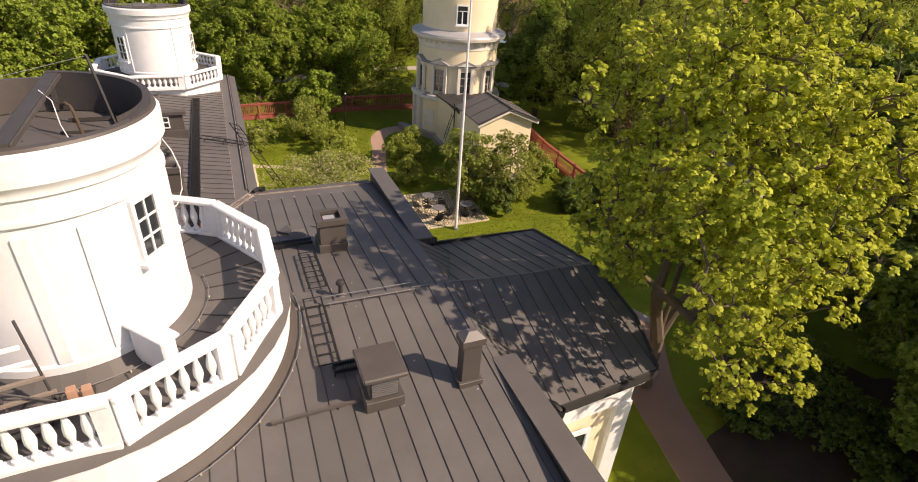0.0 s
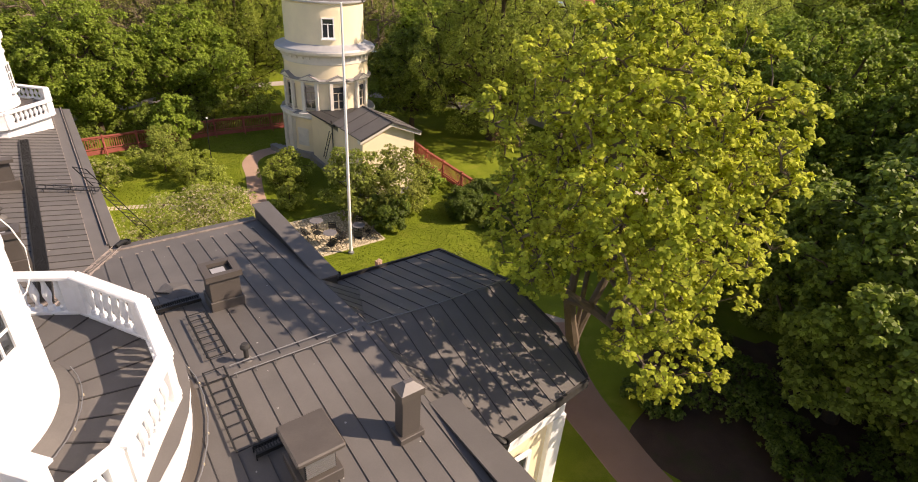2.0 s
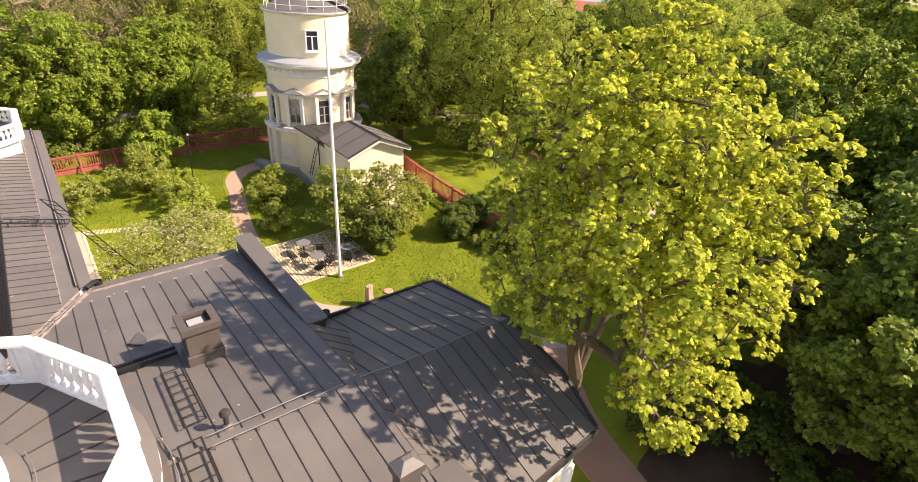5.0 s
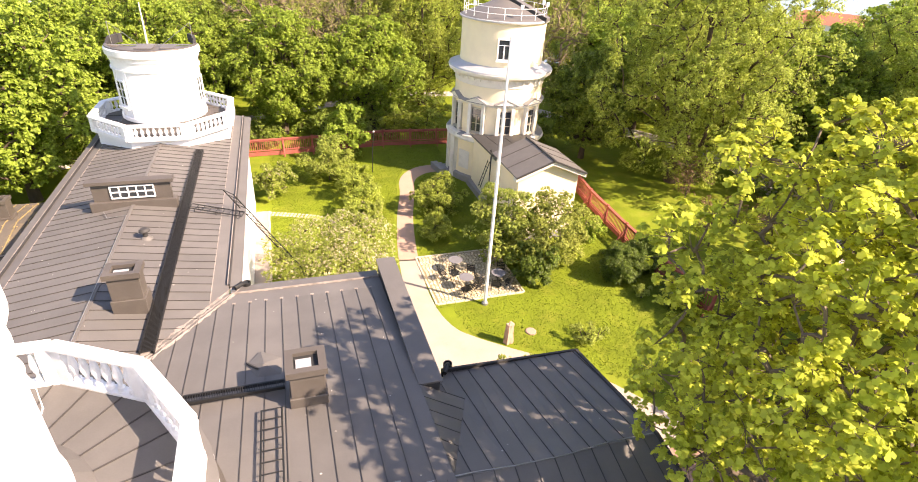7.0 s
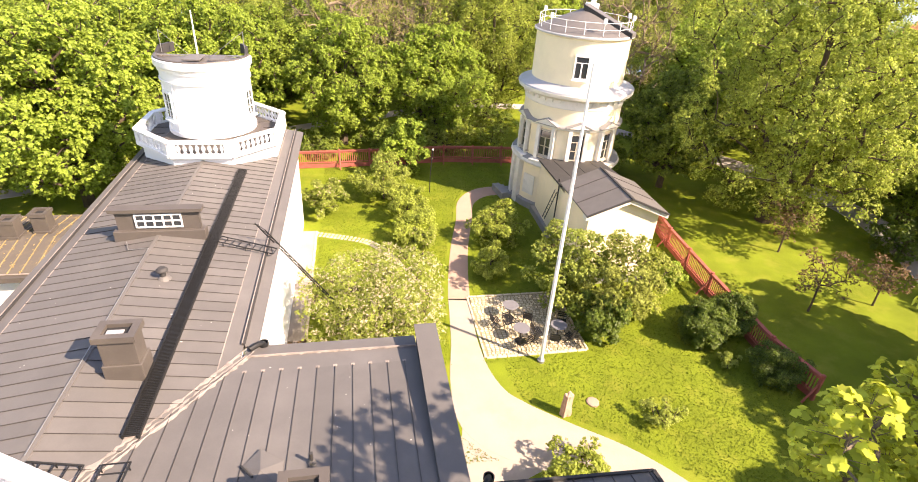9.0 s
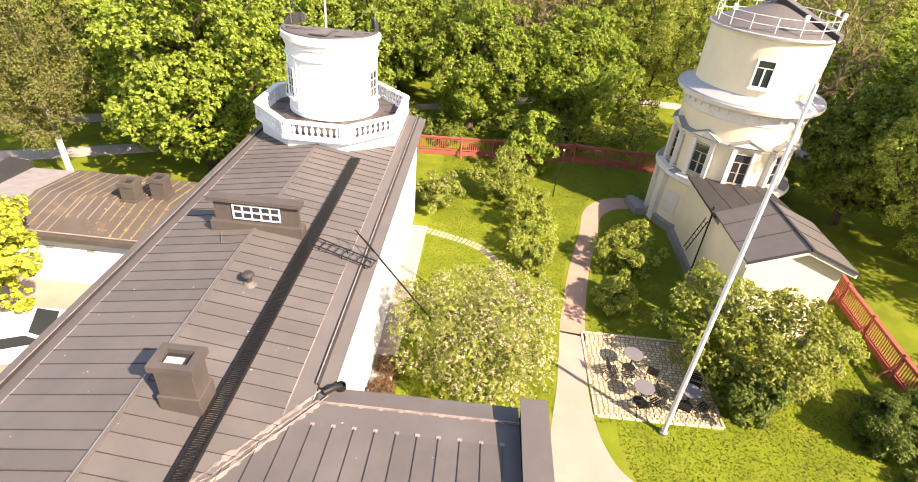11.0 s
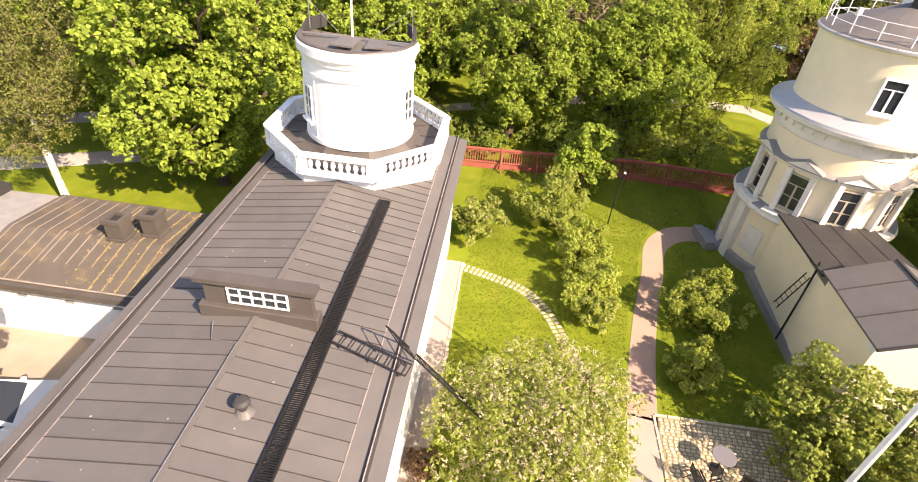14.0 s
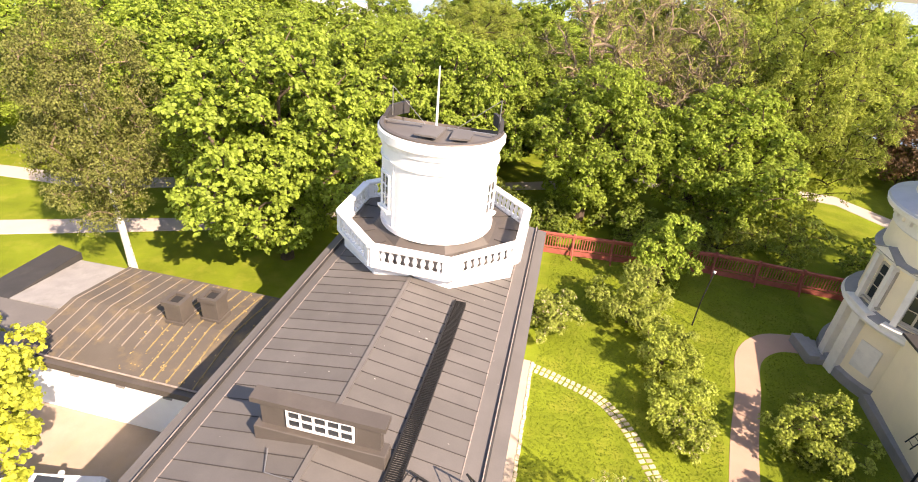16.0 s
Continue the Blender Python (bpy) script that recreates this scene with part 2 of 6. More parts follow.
def slope_slab(points, thick, bm=None):
    """A slab under a flat outline in space."""
    bm = bm or bmesh.new()
    hi = [bm.verts.new(p) for p in points]
    lo = [bm.verts.new((p[0], p[1], p[2] - thick)) for p in points]
    bm.faces.new(hi)
    bm.faces.new(lo[::-1])
    for i in range(len(hi)):
        j = (i + 1) % len(hi)
        bm.faces.new((hi[i], lo[i], lo[j], hi[j]))
    return bm


def tube(points, radii, bm=None, n=7):
    """A bent tapered tube."""
    bm = bm or bmesh.new()
    rings = []
    for i, p in enumerate(points):
        p = Vector(p)
        a = Vector(points[max(i - 1, 0)])
        b = Vector(points[min(i + 1, len(points) - 1)])
        q = (b - a).to_track_quat("Z", "Y")
        rings.append([bm.verts.new(p + q @ Vector((radii[i] * math.cos(6.2832 * k / n), radii[i] * math.sin(6.2832 * k / n), 0))) for k in range(n)])
    for p, q in zip(rings, rings[1:]):
        for k in range(n):
            bm.faces.new((p[k], p[(k + 1) % n], q[(k + 1) % n], q[k]))
    bm.faces.new(rings[-1])
    bm.faces.new(rings[0][::-1])
    return bm


KITE = np.array([(0, -0.5, 0), (0.36, -0.05, 0.07), (0, 0.55, -0.05), (-0.36, -0.05, 0.07)])
BROAD = np.array([(0, -0.5, 0), (0.46, -0.18, 0.03), (0.3, 0.28, -0.04), (0, 0.6, -0.12), (-0.3, 0.28, -0.04), (-0.46, -0.18, 0.03)])
LOBED = np.array([(0, -0.45, 0), (0.42, -0.4, -0.06), (0.3, -0.02, 0.0), (0.5, 0.22, -0.1), (0.0, 0.62, -0.14), (-0.5, 0.22, -0.1), (-0.3, -0.02, 0.0), (-0.42, -0.4, -0.06)])


def unit(v):
    return v / (np.linalg.norm(v, axis=1, keepdims=True) + 1e-9)


def leaf_mesh(name, places, normals, sizes, mat, shape, rng, along=None):
    """One mesh of many separate leaves; along gives each blade's direction."""
    count, k = len(places), len(shape)
    nrm = unit(normals)
    u = unit(np.cross(nrm, rng.normal(size=(count, 3)) if along is None else along))
    v = np.cross(u, nrm) if along is not None else np.cross(nrm, u)
    verts = places[:, None] + sizes[:, None, None] * (shape[None, :, 0:1] * u[:, None] + shape[None, :, 1:2] * v[:, None] + shape[None, :, 2:3] * nrm[:, None])
    me = bpy.data.meshes.new(name)
    me.vertices.add(count * k)
    me.vertices.foreach_set("co", verts.astype(np.float32).ravel())
    me.loops.add(count * k)
    me.loops.foreach_set("vertex_index", np.arange(count * k, dtype=np.int32))
    me.polygons.add(count)
    me.polygons.foreach_set("loop_start", np.arange(0, count * k, k, dtype=np.int32))
    me.update(calc_edges=True)
    me.validate()
    me.materials.append(mat)
    return me


def crown_lumps(rng, height, base, radius, count, lean, lump, keep=None, hollow=0.4, point=0.12):
    """Centres and radii of the leafy lumps of an uneven crown, spaced apart from one another."""
    mid, half = (height + base) / 2, (height - base) / 2
    phase = rng.uniform(0, 6.28, 4)
    out, pts = [], np.zeros((0, 3))
    tries = 0
    while len(out) < count and tries < count * 60:
        tries += 1
        d = rng.normal(size=3)
        d /= np.linalg.norm(d)
        r = (hollow ** 2 + (1 - hollow ** 2) * rng.random()) ** 0.5
        az = math.atan2(d[1], d[0])
        wob = 1 + 0.11 * math.sin(3 * az + phase[0]) + 0.08 * math.sin(5 * az + 4 * d[2] + phase[1]) + 0.1 * math.sin(6 * d[2] + phase[2])
        side = 1.0 - point * max(0.0, d[2]) - 0.1 * max(0.0, -d[2])
        p = np.array([d[0] * radius * r * wob * side + lean[0], d[1] * radius * r * wob * side + lean[1], mid + d[2] * half * r * (0.94 + 0.06 * wob)])
        rc = rng.uniform(0.7, 1.3) * lump
        if keep is not None and not keep(p):
            continue
        if len(pts) and np.min(np.linalg.norm((pts - p) * np.array([1, 1, 1.25]), axis=1)) < lump * (0.95 if tries < count * 20 else 0.6):
            continue
        out.append((p, rc))
        pts = np.vstack([pts, p])
    return out


def limb_net(foot_line, lumps, r_tip, stems=()):
    """Branches that grow from the trunk line to every lump, thicker where they carry more."""
    nodes = [Vector(p) for p in foot_line]
    parent = [-1] + list(range(len(nodes) - 1))
    first = max(1, len(nodes) // 3)
    top = nodes[first]
    for stem in stems:
        parent.append(first)
        nodes.append(Vector(stem[0]))
        for p in stem[1:]:
            parent.append(len(nodes) - 1)
            nodes.append(Vector(p))
    spots = np.array([tuple(p) for p in nodes])
    for p, rc in sorted(lumps, key=lambda c: (Vector(c[0]) - top).length):
        gaps = np.array(p) - spots[first:]
        far = np.linalg.norm(gaps, axis=1)
        cost = far * np.where(gaps[:, 2] > -0.1 * far, 1.0, 1.6) + 0.12 * np.linalg.norm(spots[first:] - np.array(top), axis=1)
        best = first + int(np.argmin(cost))
        p = Vector(p)
        a = nodes[best]
        gap = p - a
        steps = max(2, int(gap.length / 0.8) + 1)
        bow = gap.cross(Vector((0.3, 0.7, 0.2))).normalized() * 0.07 * gap.length * (1 if len(nodes) % 2 else -1)
        last = best
        for k in range(1, steps + 1):
            t = k / steps
            nodes.append(a + gap * t + (bow + Vector((0, 0, 0.1 * gap.length))) * math.sin(3.1416 * t) * 0.8)
            parent.append(last)
            last = len(nodes) - 1
        spots = np.vstack([spots, [tuple(q) for q in nodes[len(spots):]]])
    load = [0.0] * len(nodes)
    kids = set(parent)
    for i in range(len(nodes)):
        if i not in kids:
            j = i
            while j >= 0:
                load[j] += 1
                j = parent[j]
    return nodes, parent, [r_tip * max(1.0, w) ** 0.47 for w in load]


def limb_mesh(bm, nodes, parent, radii, sides=6, core=0):
    for i, j in enumerate(parent):
        if j < 0:
            continue
        a, b = nodes[j], nodes[i]
        n = sides if radii[i] > 0.04 else 4
        q = (b - a).to_track_quat("Z", "Y")
        ra = min(radii[j], radii[i] * 1.35)
        rings = [[bm.verts.new(p + q @ Vector((r * math.cos(6.2832 * k / n), r * math.sin(6.2832 * k / n), 0))) for k in range(n)] for p, r in ((a, ra), (b, radii[i]))]
        for k in range(n):
            bm.faces.new((rings[0][k], rings[0][(k + 1) % n], rings[1][(k + 1) % n], rings[1][k])).material_index = 0 if i < core else 1


def sprays(rng, lumps, per, leaves, size, centre, flat=0.85, reach=0.14, droop=0.55, inside=0.15):
    """Leaves in small sprays at the twig tips on the lumps' outer faces."""
    tips, axes, hubs = [], [], []
    for p, rc in lumps:
        out = p - centre
        out = out / (np.linalg.norm(out) + 1e-6)
        n = max(3, int(per * rng.uniform(0.75, 1.25)))
        d = unit(rng.normal(size=(n, 3)) + out * 0.75 + np.array([0, 0, 0.45]))
        r = np.where(rng.random((n, 1)) < inside, rng.uniform(0.2, 0.7, (n, 1)), rng.uniform(0.72, 1.08, (n, 1)))
        tips.append(p + d * r * rc * np.array([1, 1, flat]))
        axes.append(unit(d * 0.5 + np.array([0, 0, 0.95]) + rng.normal(size=(n, 3)) * 0.25))
        hubs.append(np.repeat(p[None], n, 0))
    tips, axes, hubs = np.concatenate(tips), np.concatenate(axes), np.concatenate(hubs)
    t = np.repeat(tips, leaves, 0)
    ax = np.repeat(axes, leaves, 0)
    side = unit(np.cross(ax, rng.normal(size=ax.shape)))
    tilt = rng.uniform(0.25, 1.0, (len(t), 1))
    place = t + side * reach * tilt * rng.uniform(0.5, 1.2, (len(t), 1)) + ax * rng.uniform(-0.6, 0.35, (len(t), 1)) * reach
    normal = ax + side * droop * tilt + rng.normal(size=ax.shape) * 0.36
    along = side - ax * droop * tilt
    return (place, normal, size * rng.uniform(0.65, 1.2, len(t)), along), tips, hubs


def twig_spikes(bm, tips, hubs, r):
    """Thin three-sided twigs from the lumps' hearts to their sprays."""
    d = unit(tips - hubs)
    u = unit(np.cross(d, np.array([0.31, 0.52, 0.79])))
    v = np.cross(d, u)
    feet = [hubs + (u * math.cos(a) + v * math.sin(a)) * r for a in (0, 2.094, 4.189)]
    for i in range(len(tips)):
        p, q, w, t = (bm.verts.new(x[i]) for x in (*feet, tips))
        for f in ((p, q, t), (q, w, t), (w, p, t)):
            bm.faces.new(f).material_index = 1


def tree(label, at, height, base, radius, trunk_r, mat, seed, lumps=110, per=50, leaves=7, size=0.17, shape=KITE, bark=BARK, lean=(0, 0), lump=0.0,
         name="tree", category="tree", group="", flat=0.85, keep=None, hollow=0.4, point=0.12, trunk=None, twigs=0.5, reach=0.14, droop=0.55, inside=0.15, tip=0.014, limb_bark=None, stems=()):
    """A tapered trunk that forks into limbs and twigs, under a crown of leaf sprays."""
    rng = np.random.default_rng(seed)
    root = thing(name, label, category, at, group=group)
    cl = crown_lumps(rng, height, base, radius, lumps, lean, lump or 0.2 * radius, keep, hollow, point)
    if trunk is None:
        trunk = []
        for k in range(7):
            t = k / 6
            w = 0.05 * radius * math.sin(3.2 * t + seed)
            trunk.append((lean[0] * 0.7 * t + w * t, lean[1] * 0.7 * t - w * t * (1 - t), -0.05 + height * 0.72 * t))
    nodes, parent, radii = limb_net(trunk, cl, tip, stems)
    grow = trunk_r / radii[0]
    radii = [max(r * grow if i < len(trunk) else min(r * grow, r * 2.2), tip * 0.7) for i, r in enumerate(radii)]
    radii[0] *= 1.25
    bm = bmesh.new()
    limb_mesh(bm, nodes, parent, radii, 8, len(trunk))
    (pl, nr, sz, al), tips, hubs = sprays(rng, cl, per, leaves, size, np.array([lean[0], lean[1], (height * 0.45 + base * 0.55)]), flat, reach, droop, inside)
    low = pl[:, 2] > 0.03
    crown = new("crown", leaf_mesh("crown", pl[low], nr[low], sz[low], mat, shape, rng, al[low]))
    crown.parent = root
    pick = rng.random(len(tips)) < twigs
    twig_spikes(bm, tips[pick], hubs[pick], tip * 0.8)
    part("trunk", bm, bark, root, smooth=True).data.materials.append(limb_bark or bark)
    return root


# ---- ground ----
def ground_z(x, y):
    r = min(1.0, max(0.0, (math.hypot(x - 5, y - 25) - 50) / 105))
    return -20 * r * r * (3 - 2 * r)


bm = bmesh.new()
GN = 90
gv = {}
for i in range(-GN, GN + 1):
    for j in range(-GN, GN + 1):
        fx, fy = i / GN, j / GN
        x, y = 10 + 900 * fx * abs(fx) ** 1.6, 25 + 900 * fy * abs(fy) ** 1.6
        gv[i, j] = bm.verts.new((x, y, ground_z(x, y)))
for i in range(-GN, GN):
    for j in range(-GN, GN):
        bm.faces.new((gv[i, j], gv[i + 1, j], gv[i + 1, j + 1], gv[i, j + 1]))
tagged(part("ground", bm, GRASS, smooth=True), "sunlit mown lawn of the garden and park", "lawn", kind="structure")


def strip_path(name, label, pts, width, mat, z=0.012, category="path"):
    """A path of even width along a bent line."""
    bm = bmesh.new()
    rows = []
    for i, p in enumerate(pts):
        a, b = Vector(pts[max(i - 1, 0)][:2]), Vector(pts[min(i + 1, len(pts) - 1)][:2])
        d = (b - a).normalized()
        w = p[2] if len(p) > 2 else width
        rows.append([bm.verts.new((p[0] + s * d.y * w / 2, p[1] - s * d.x * w / 2, z + dz)) for s, dz in ((-1, -0.03), (-0.96, 0.0), (0.96, 0.0), (1, -0.03))])
    for p, q in zip(rows, rows[1:]):
        for k in range(3):
            bm.faces.new((p[k], p[k + 1], q[k + 1], q[k]))
    return tagged(part(name, bm, mat), label, category, kind="structure")


def smooth_line(pts, steps=6):
    """A Catmull-Rom line through the points."""
    out = []
    for i in range(len(pts) - 1):
        p0, p1, p2, p3 = (np.array(pts[max(0, min(len(pts) - 1, i + k))], float) for k in (-1, 0, 1, 2))
        for s in range(steps):
            t = s / steps
            out.append(tuple(0.5 * (2 * p1 + (p2 - p0) * t + (2 * p0 - 5 * p1 + 4 * p2 - p3) * t * t + (3 * p1 - p0 - 3 * p2 + p3) * t ** 3)))
    out.append(tuple(pts[-1]))
    return out


strip_path("garden_path", "pale cream gravel path round the portico",
           smooth_line([(15.5, 12.5, 2.4), (13.9, 15.5, 2.3), (12.2, 17.6, 2.4), (10.0, 19.2, 2.6), (8.3, 20.6, 2.8), (7.8, 22.5, 1.9), (7.9, 25, 1.2), (8.2, 28, 1.1)]), 1.1, PALE)
strip_path("garden_path", "pinkish gravel garden path leading to the round tower",
           smooth_line([(8.18, 27.9, 1.1), (8.5, 30, 1.05), (9.1, 33, 1.0), (9.9, 36, 1.0), (10.5, 38.5, 1.1), (11.8, 39.9, 1.3), (13.6, 40.2, 1.4)]), 1.1, GRAVEL)
bm = prism([(5.6, 17.5), (6.8, 17.2), (9.8, 18.4), (9.0, 20.6), (7.4, 22.4), (6.9, 20)], -0.03, 0.008)
tagged(part("gravel_yard", bm, PALE), "pale gravel forecourt beside the building", "gravel", kind="structure")

# ---- the building: wing, main block, portico ----
def z_wing(x, y):
    return 6.1 - 0.16 * abs(x + 3.0)


def z_main(x, y):
    return 6.4 - 0.1017 * abs(y - 10.15)


def z_portico(x, y):
    ridge = 6.4 - 0.55 * (x - 3.9) / 5.9
    mid = 10.15 + 0.3 * (x - 3.9) / 5.9
    return ridge - (ridge - 4.9) * abs(y - mid) / 4.0


wing_roof = thing("roof", "grey-brown standing-seam sheet metal roof of the long wing", "roof", kind="structure")
RIDGE_END = 36.4
seamed_roof(wing_roof, [(-3, 13.1), (-0.05, 17.74), (-0.05, RIDGE_END), (-3, RIDGE_END)], z_wing, "x", 0.437, ROOF, 20.87)
seamed_roof(wing_roof, [(-5.75, 6.0), (-3, 6.0), (-3, RIDGE_END), (-5.75, RIDGE_END)], z_wing, "x", 0.437, ROOF, 20.88)
part("eave_sheet", prism([(-0.05, 17.74), (0.42, 18.48), (0.42, RIDGE_END), (-0.05, RIDGE_END)], lambda x, y: z_wing(x, y) - 0.03, z_wing), ROOF, wing_roof)
part("eave_sheet", prism([(-6.1, 6.0), (-5.75, 6.0), (-5.75, RIDGE_END), (-6.1, RIDGE_END)], lambda x, y: z_wing(x, y) - 0.03, z_wing), ROOF, wing_roof)
for x0, x1, lab in ((0.42, 0.78, "eave_strip"), (-6.5, -6.1, "eave_strip")):
    y0 = 19.05 if x0 > 0 else 6.0
    part(lab, prism([(x0, y0), (x1, y0), (x1, RIDGE_END), (x0, RIDGE_END)], 5.42, lambda x, y: z_wing(x, y) - 0.02), ROOF, wing_roof)
    xi = x0 if x0 > 0 else x1
    part("gutter_upstand", prism([(xi - 0.035, y0), (xi + 0.03, y0), (xi + 0.03, RIDGE_END), (xi - 0.035, RIDGE_END)], 5.45, lambda x, y: z_wing(x, y) + 0.07), ROOF_DARK, wing_roof, "dark gutter upstand")
    part("upstand_edge", prism([(xi - 0.045, y0), (xi - 0.02, y0), (xi - 0.02, RIDGE_END), (xi - 0.045, RIDGE_END)], lambda x, y: z_wing(x, y) + 0.0, lambda x, y: z_wing(x, y) + 0.085), RUST, wing_roof, "pale worn upstand edge")
    xs = -0.05 if x0 > 0 else -5.75
    part("sheet_joint", prism([(xs - 0.012, y0 - 1), (xs + 0.012, y0 - 1), (xs + 0.012, RIDGE_END), (xs - 0.012, RIDGE_END)], lambda x, y: z_wing(x, y) - 0.02, lambda x, y: z_wing(x, y) + 0.012), RUST, wing_roof, "pale soldered sheet joint")
part("ridge_cap", prism([(-3.06, 13), (-2.94, 13), (-2.94, RIDGE_END), (-3.06, RIDGE_END)], 6.0, 6.125), ROOF, wing_roof)

main_roof = thing("roof", "dark grey standing-seam sheet metal roof of the main block", "roof", kind="structure")
seamed_roof(main_roof, [(-3, 10.15), (5, 10.15), (5, 17.95), (0.08, 17.95), (-3, 13.1)], z_main, "y", 0.445, ROOF, 1.05)
part("eave_sheet", prism([(0.08, 17.95), (5, 17.95), (5, 18.6), (0.45, 18.6)], lambda x, y: z_main(x, y) - 0.03, z_main), ROOF, main_roof)
seamed_roof(main_roof, [(-3, 1.6), (5, 1.6), (5, 10.15), (-3, 10.15)], z_main, "y", 0.447, ROOF, -0.1)
part("ridge_cap", prism([(0.5, 10.09), (4, 10.09), (4, 10.21), (0.5, 10.21)], 6.3, 6.43), ROOF, main_roof)
part("eave_strip", prism([(0.5, 18.6), (5, 18.6), (5, 19.1), (0.5, 19.1)], 5.4, lambda x, y: z_main(x, y) - 0.02), ROOF, main_roof)
part("gutter_upstand", prism([(0.5, 18.57), (5, 18.57), (5, 18.6), (0.5, 18.6)], 5.4, lambda x, y: z_main(x, y) + 0.05), RUST, main_roof, "gutter upstand with pale worn edges")
for off in (-0.13, 0.13):
    pts = [(0.62 + off * 0.8, 18.85 - off * 0.5, 5.56), (-0.5 + off * 0.8, 17.05 - off * 0.5, 5.72), (-1.6 + off * 0.8, 15.35 - off * 0.5, 5.895), (-2.4 + off * 0.8, 14.1 - off * 0.5, 6.0)]
    part("valley_flashing", tube(pts, [0.012] * 4, None, 6), RUST, main_roof, "pale worn soldered valley line")

vrng = random.Random(12)
for off, wide in ((-0.13, 0.05), (0.13, 0.045), (0.0, 0.02)):
    bm = bmesh.new()
    rows = []
    for k in range(60):
        t = k / 59
        x, y = 0.5 - 2.95 * t + off * 0.8 + vrng.gauss(0, 0.012), 18.6 - 4.6 * t - off * 0.5 + vrng.gauss(0, 0.012)
        w = max(0.006, vrng.gauss(wide, wide * 0.6))
        z = max(z_wing(x, y), z_main(x, y)) + 0.012
        rows.append([bm.verts.new((x + 0.84 * w * e, y - 0.54 * w * e, z + 0.006 * (1 - abs(e)))) for e in (-1, 0, 1)])
    for p, q in zip(rows, rows[1:]):
        for k in range(2):
            bm.faces.new((p[k], p[k + 1], q[k + 1], q[k]))
    part("solder_streak", bm, RUST, main_roof, "ragged pale worn solder along the valley")

portico_roof = thing("roof", "dark sheet metal gable roof of the portico in dappled shade", "roof", kind="structure")
seamed_roof(portico_roof, [(3.9, 10.15), (9.85, 10.45), (10.05, 14.38), (6.1, 14.55)], lambda x, y: z_portico(x, y) + 0.015, "y", 0.46, ROOF, 0.3)
seamed_roof(portico_roof, [(3.9, 10.15), (6.1, 6.5), (9.5, 6.8), (9.95, 8.4), (9.85, 10.45)], lambda x, y: z_portico(x, y) + 0.015, "y", 0.46, ROOF, 0.3)
for a, b in (((6.0, 14.5), (10.1, 14.35)), ((6.0, 6.5), (9.58, 6.81))):
    s = 0.07 if a[1] > 10 else -0.07
    part("eave_strip", prism([a, b, (b[0], b[1] + s), (a[0], a[1] + s)] if s > 0 else [(a[0], a[1] + s), (b[0], b[1] + s), b, a], 4.7, 4.97), ROOF_DARK, portico_roof)
for a, b in (((10.05, 14.38), (9.85, 10.45)), ((9.85, 10.45), (9.95, 8.4)), ((9.95, 8.4), (9.5, 6.8))):
    bm = bmesh.new()
    prism([a, b, (b[0] + 0.09, b[1]), (a[0] + 0.09, a[1])][::-1], lambda x, y: z_portico(x, y) - 0.1, lambda x, y: z_portico(x, y) + 0.06, bm)
    part("verge", bm, ROOF_DARK, portico_roof)

for y0, y1 in ((13.0, 18.9), (7.4, 1.0)):
    def top(x, y, y0=y0, y1=y1):
        return z_main(5, y0) + 0.01 - 0.08 * (y - y0) / (y1 - y0)
    lo, hi = min(y0, y1), max(y0, y1)
    p = thing("parapet", "sheet metal capped gable parapet", "parapet", kind="structure")
    # The core is black so that its colour holds the inner face's shade.
    part("parapet_core", prism([(5.02, lo + 0.03), (5.5, lo + 0.03), (5.5, hi - 0.03), (5.02, hi - 0.03)], 4.9, lambda x, y: top(x, y) - 0.05), ROOF_DARK, p)
    part("capping", prism([(4.96, lo), (5.56, lo), (5.56, hi), (4.96, hi)], lambda x, y: top(x, y) - 0.05, top), ROOF, p)


for y0, y1, lab in ((10.3, 13.0, "north"), (10.0, 7.4, "south")):
    for k in range(6):
        ya, yb = y0 + (y1 - y0) * k / 6, y0 + (y1 - y0) * (k + 1) / 6
        xa, xb = 5.0 + 1.15 * k / 6, 5.0 + 1.15 * (k + 1) / 6
        bm = bmesh.new()
        top = [(4.99, ya, z_main(5, ya) + 0.012), (xa + 0.01, ya, z_portico(xa, ya) + 0.03), (xb + 0.01, yb, z_portico(xb, yb) + 0.03), (4.99, yb, z_main(5, yb) + 0.012)]
        slope_slab(top, 0.05, bm)
        part("valley_panel", bm, ROOF, portico_roof)
        part("valley_seam", rod(top[3], top[2], 0.014, n=4), SEAM, portico_roof)


def wall(name, outline, z0, z1, mat, label):
    return tagged(part(name, prism(outline, z0, z1), mat), label, "wall", kind="structure")


wall("wall_wing", [(-6.05, 6), (0.4, 6), (0.4, 36.2), (-6.05, 36.2)], -0.1, 5.4, WHITE, "sunlit white rendered wall of the wing")
wall("wall_main", [(0.4, 1.4), (5.4, 1.4), (5.4, 18.9), (0.4, 18.9)], -0.1, 5.35, WHITE, "white rendered wall of the main block")
wall("wall_portico", [(5.4, 6.85), (9.15, 7.15), (9.5, 8.4), (9.5, 14.05), (5.4, 14.05)], -0.1, 4.3, CREAM, "cream rendered portico wall")


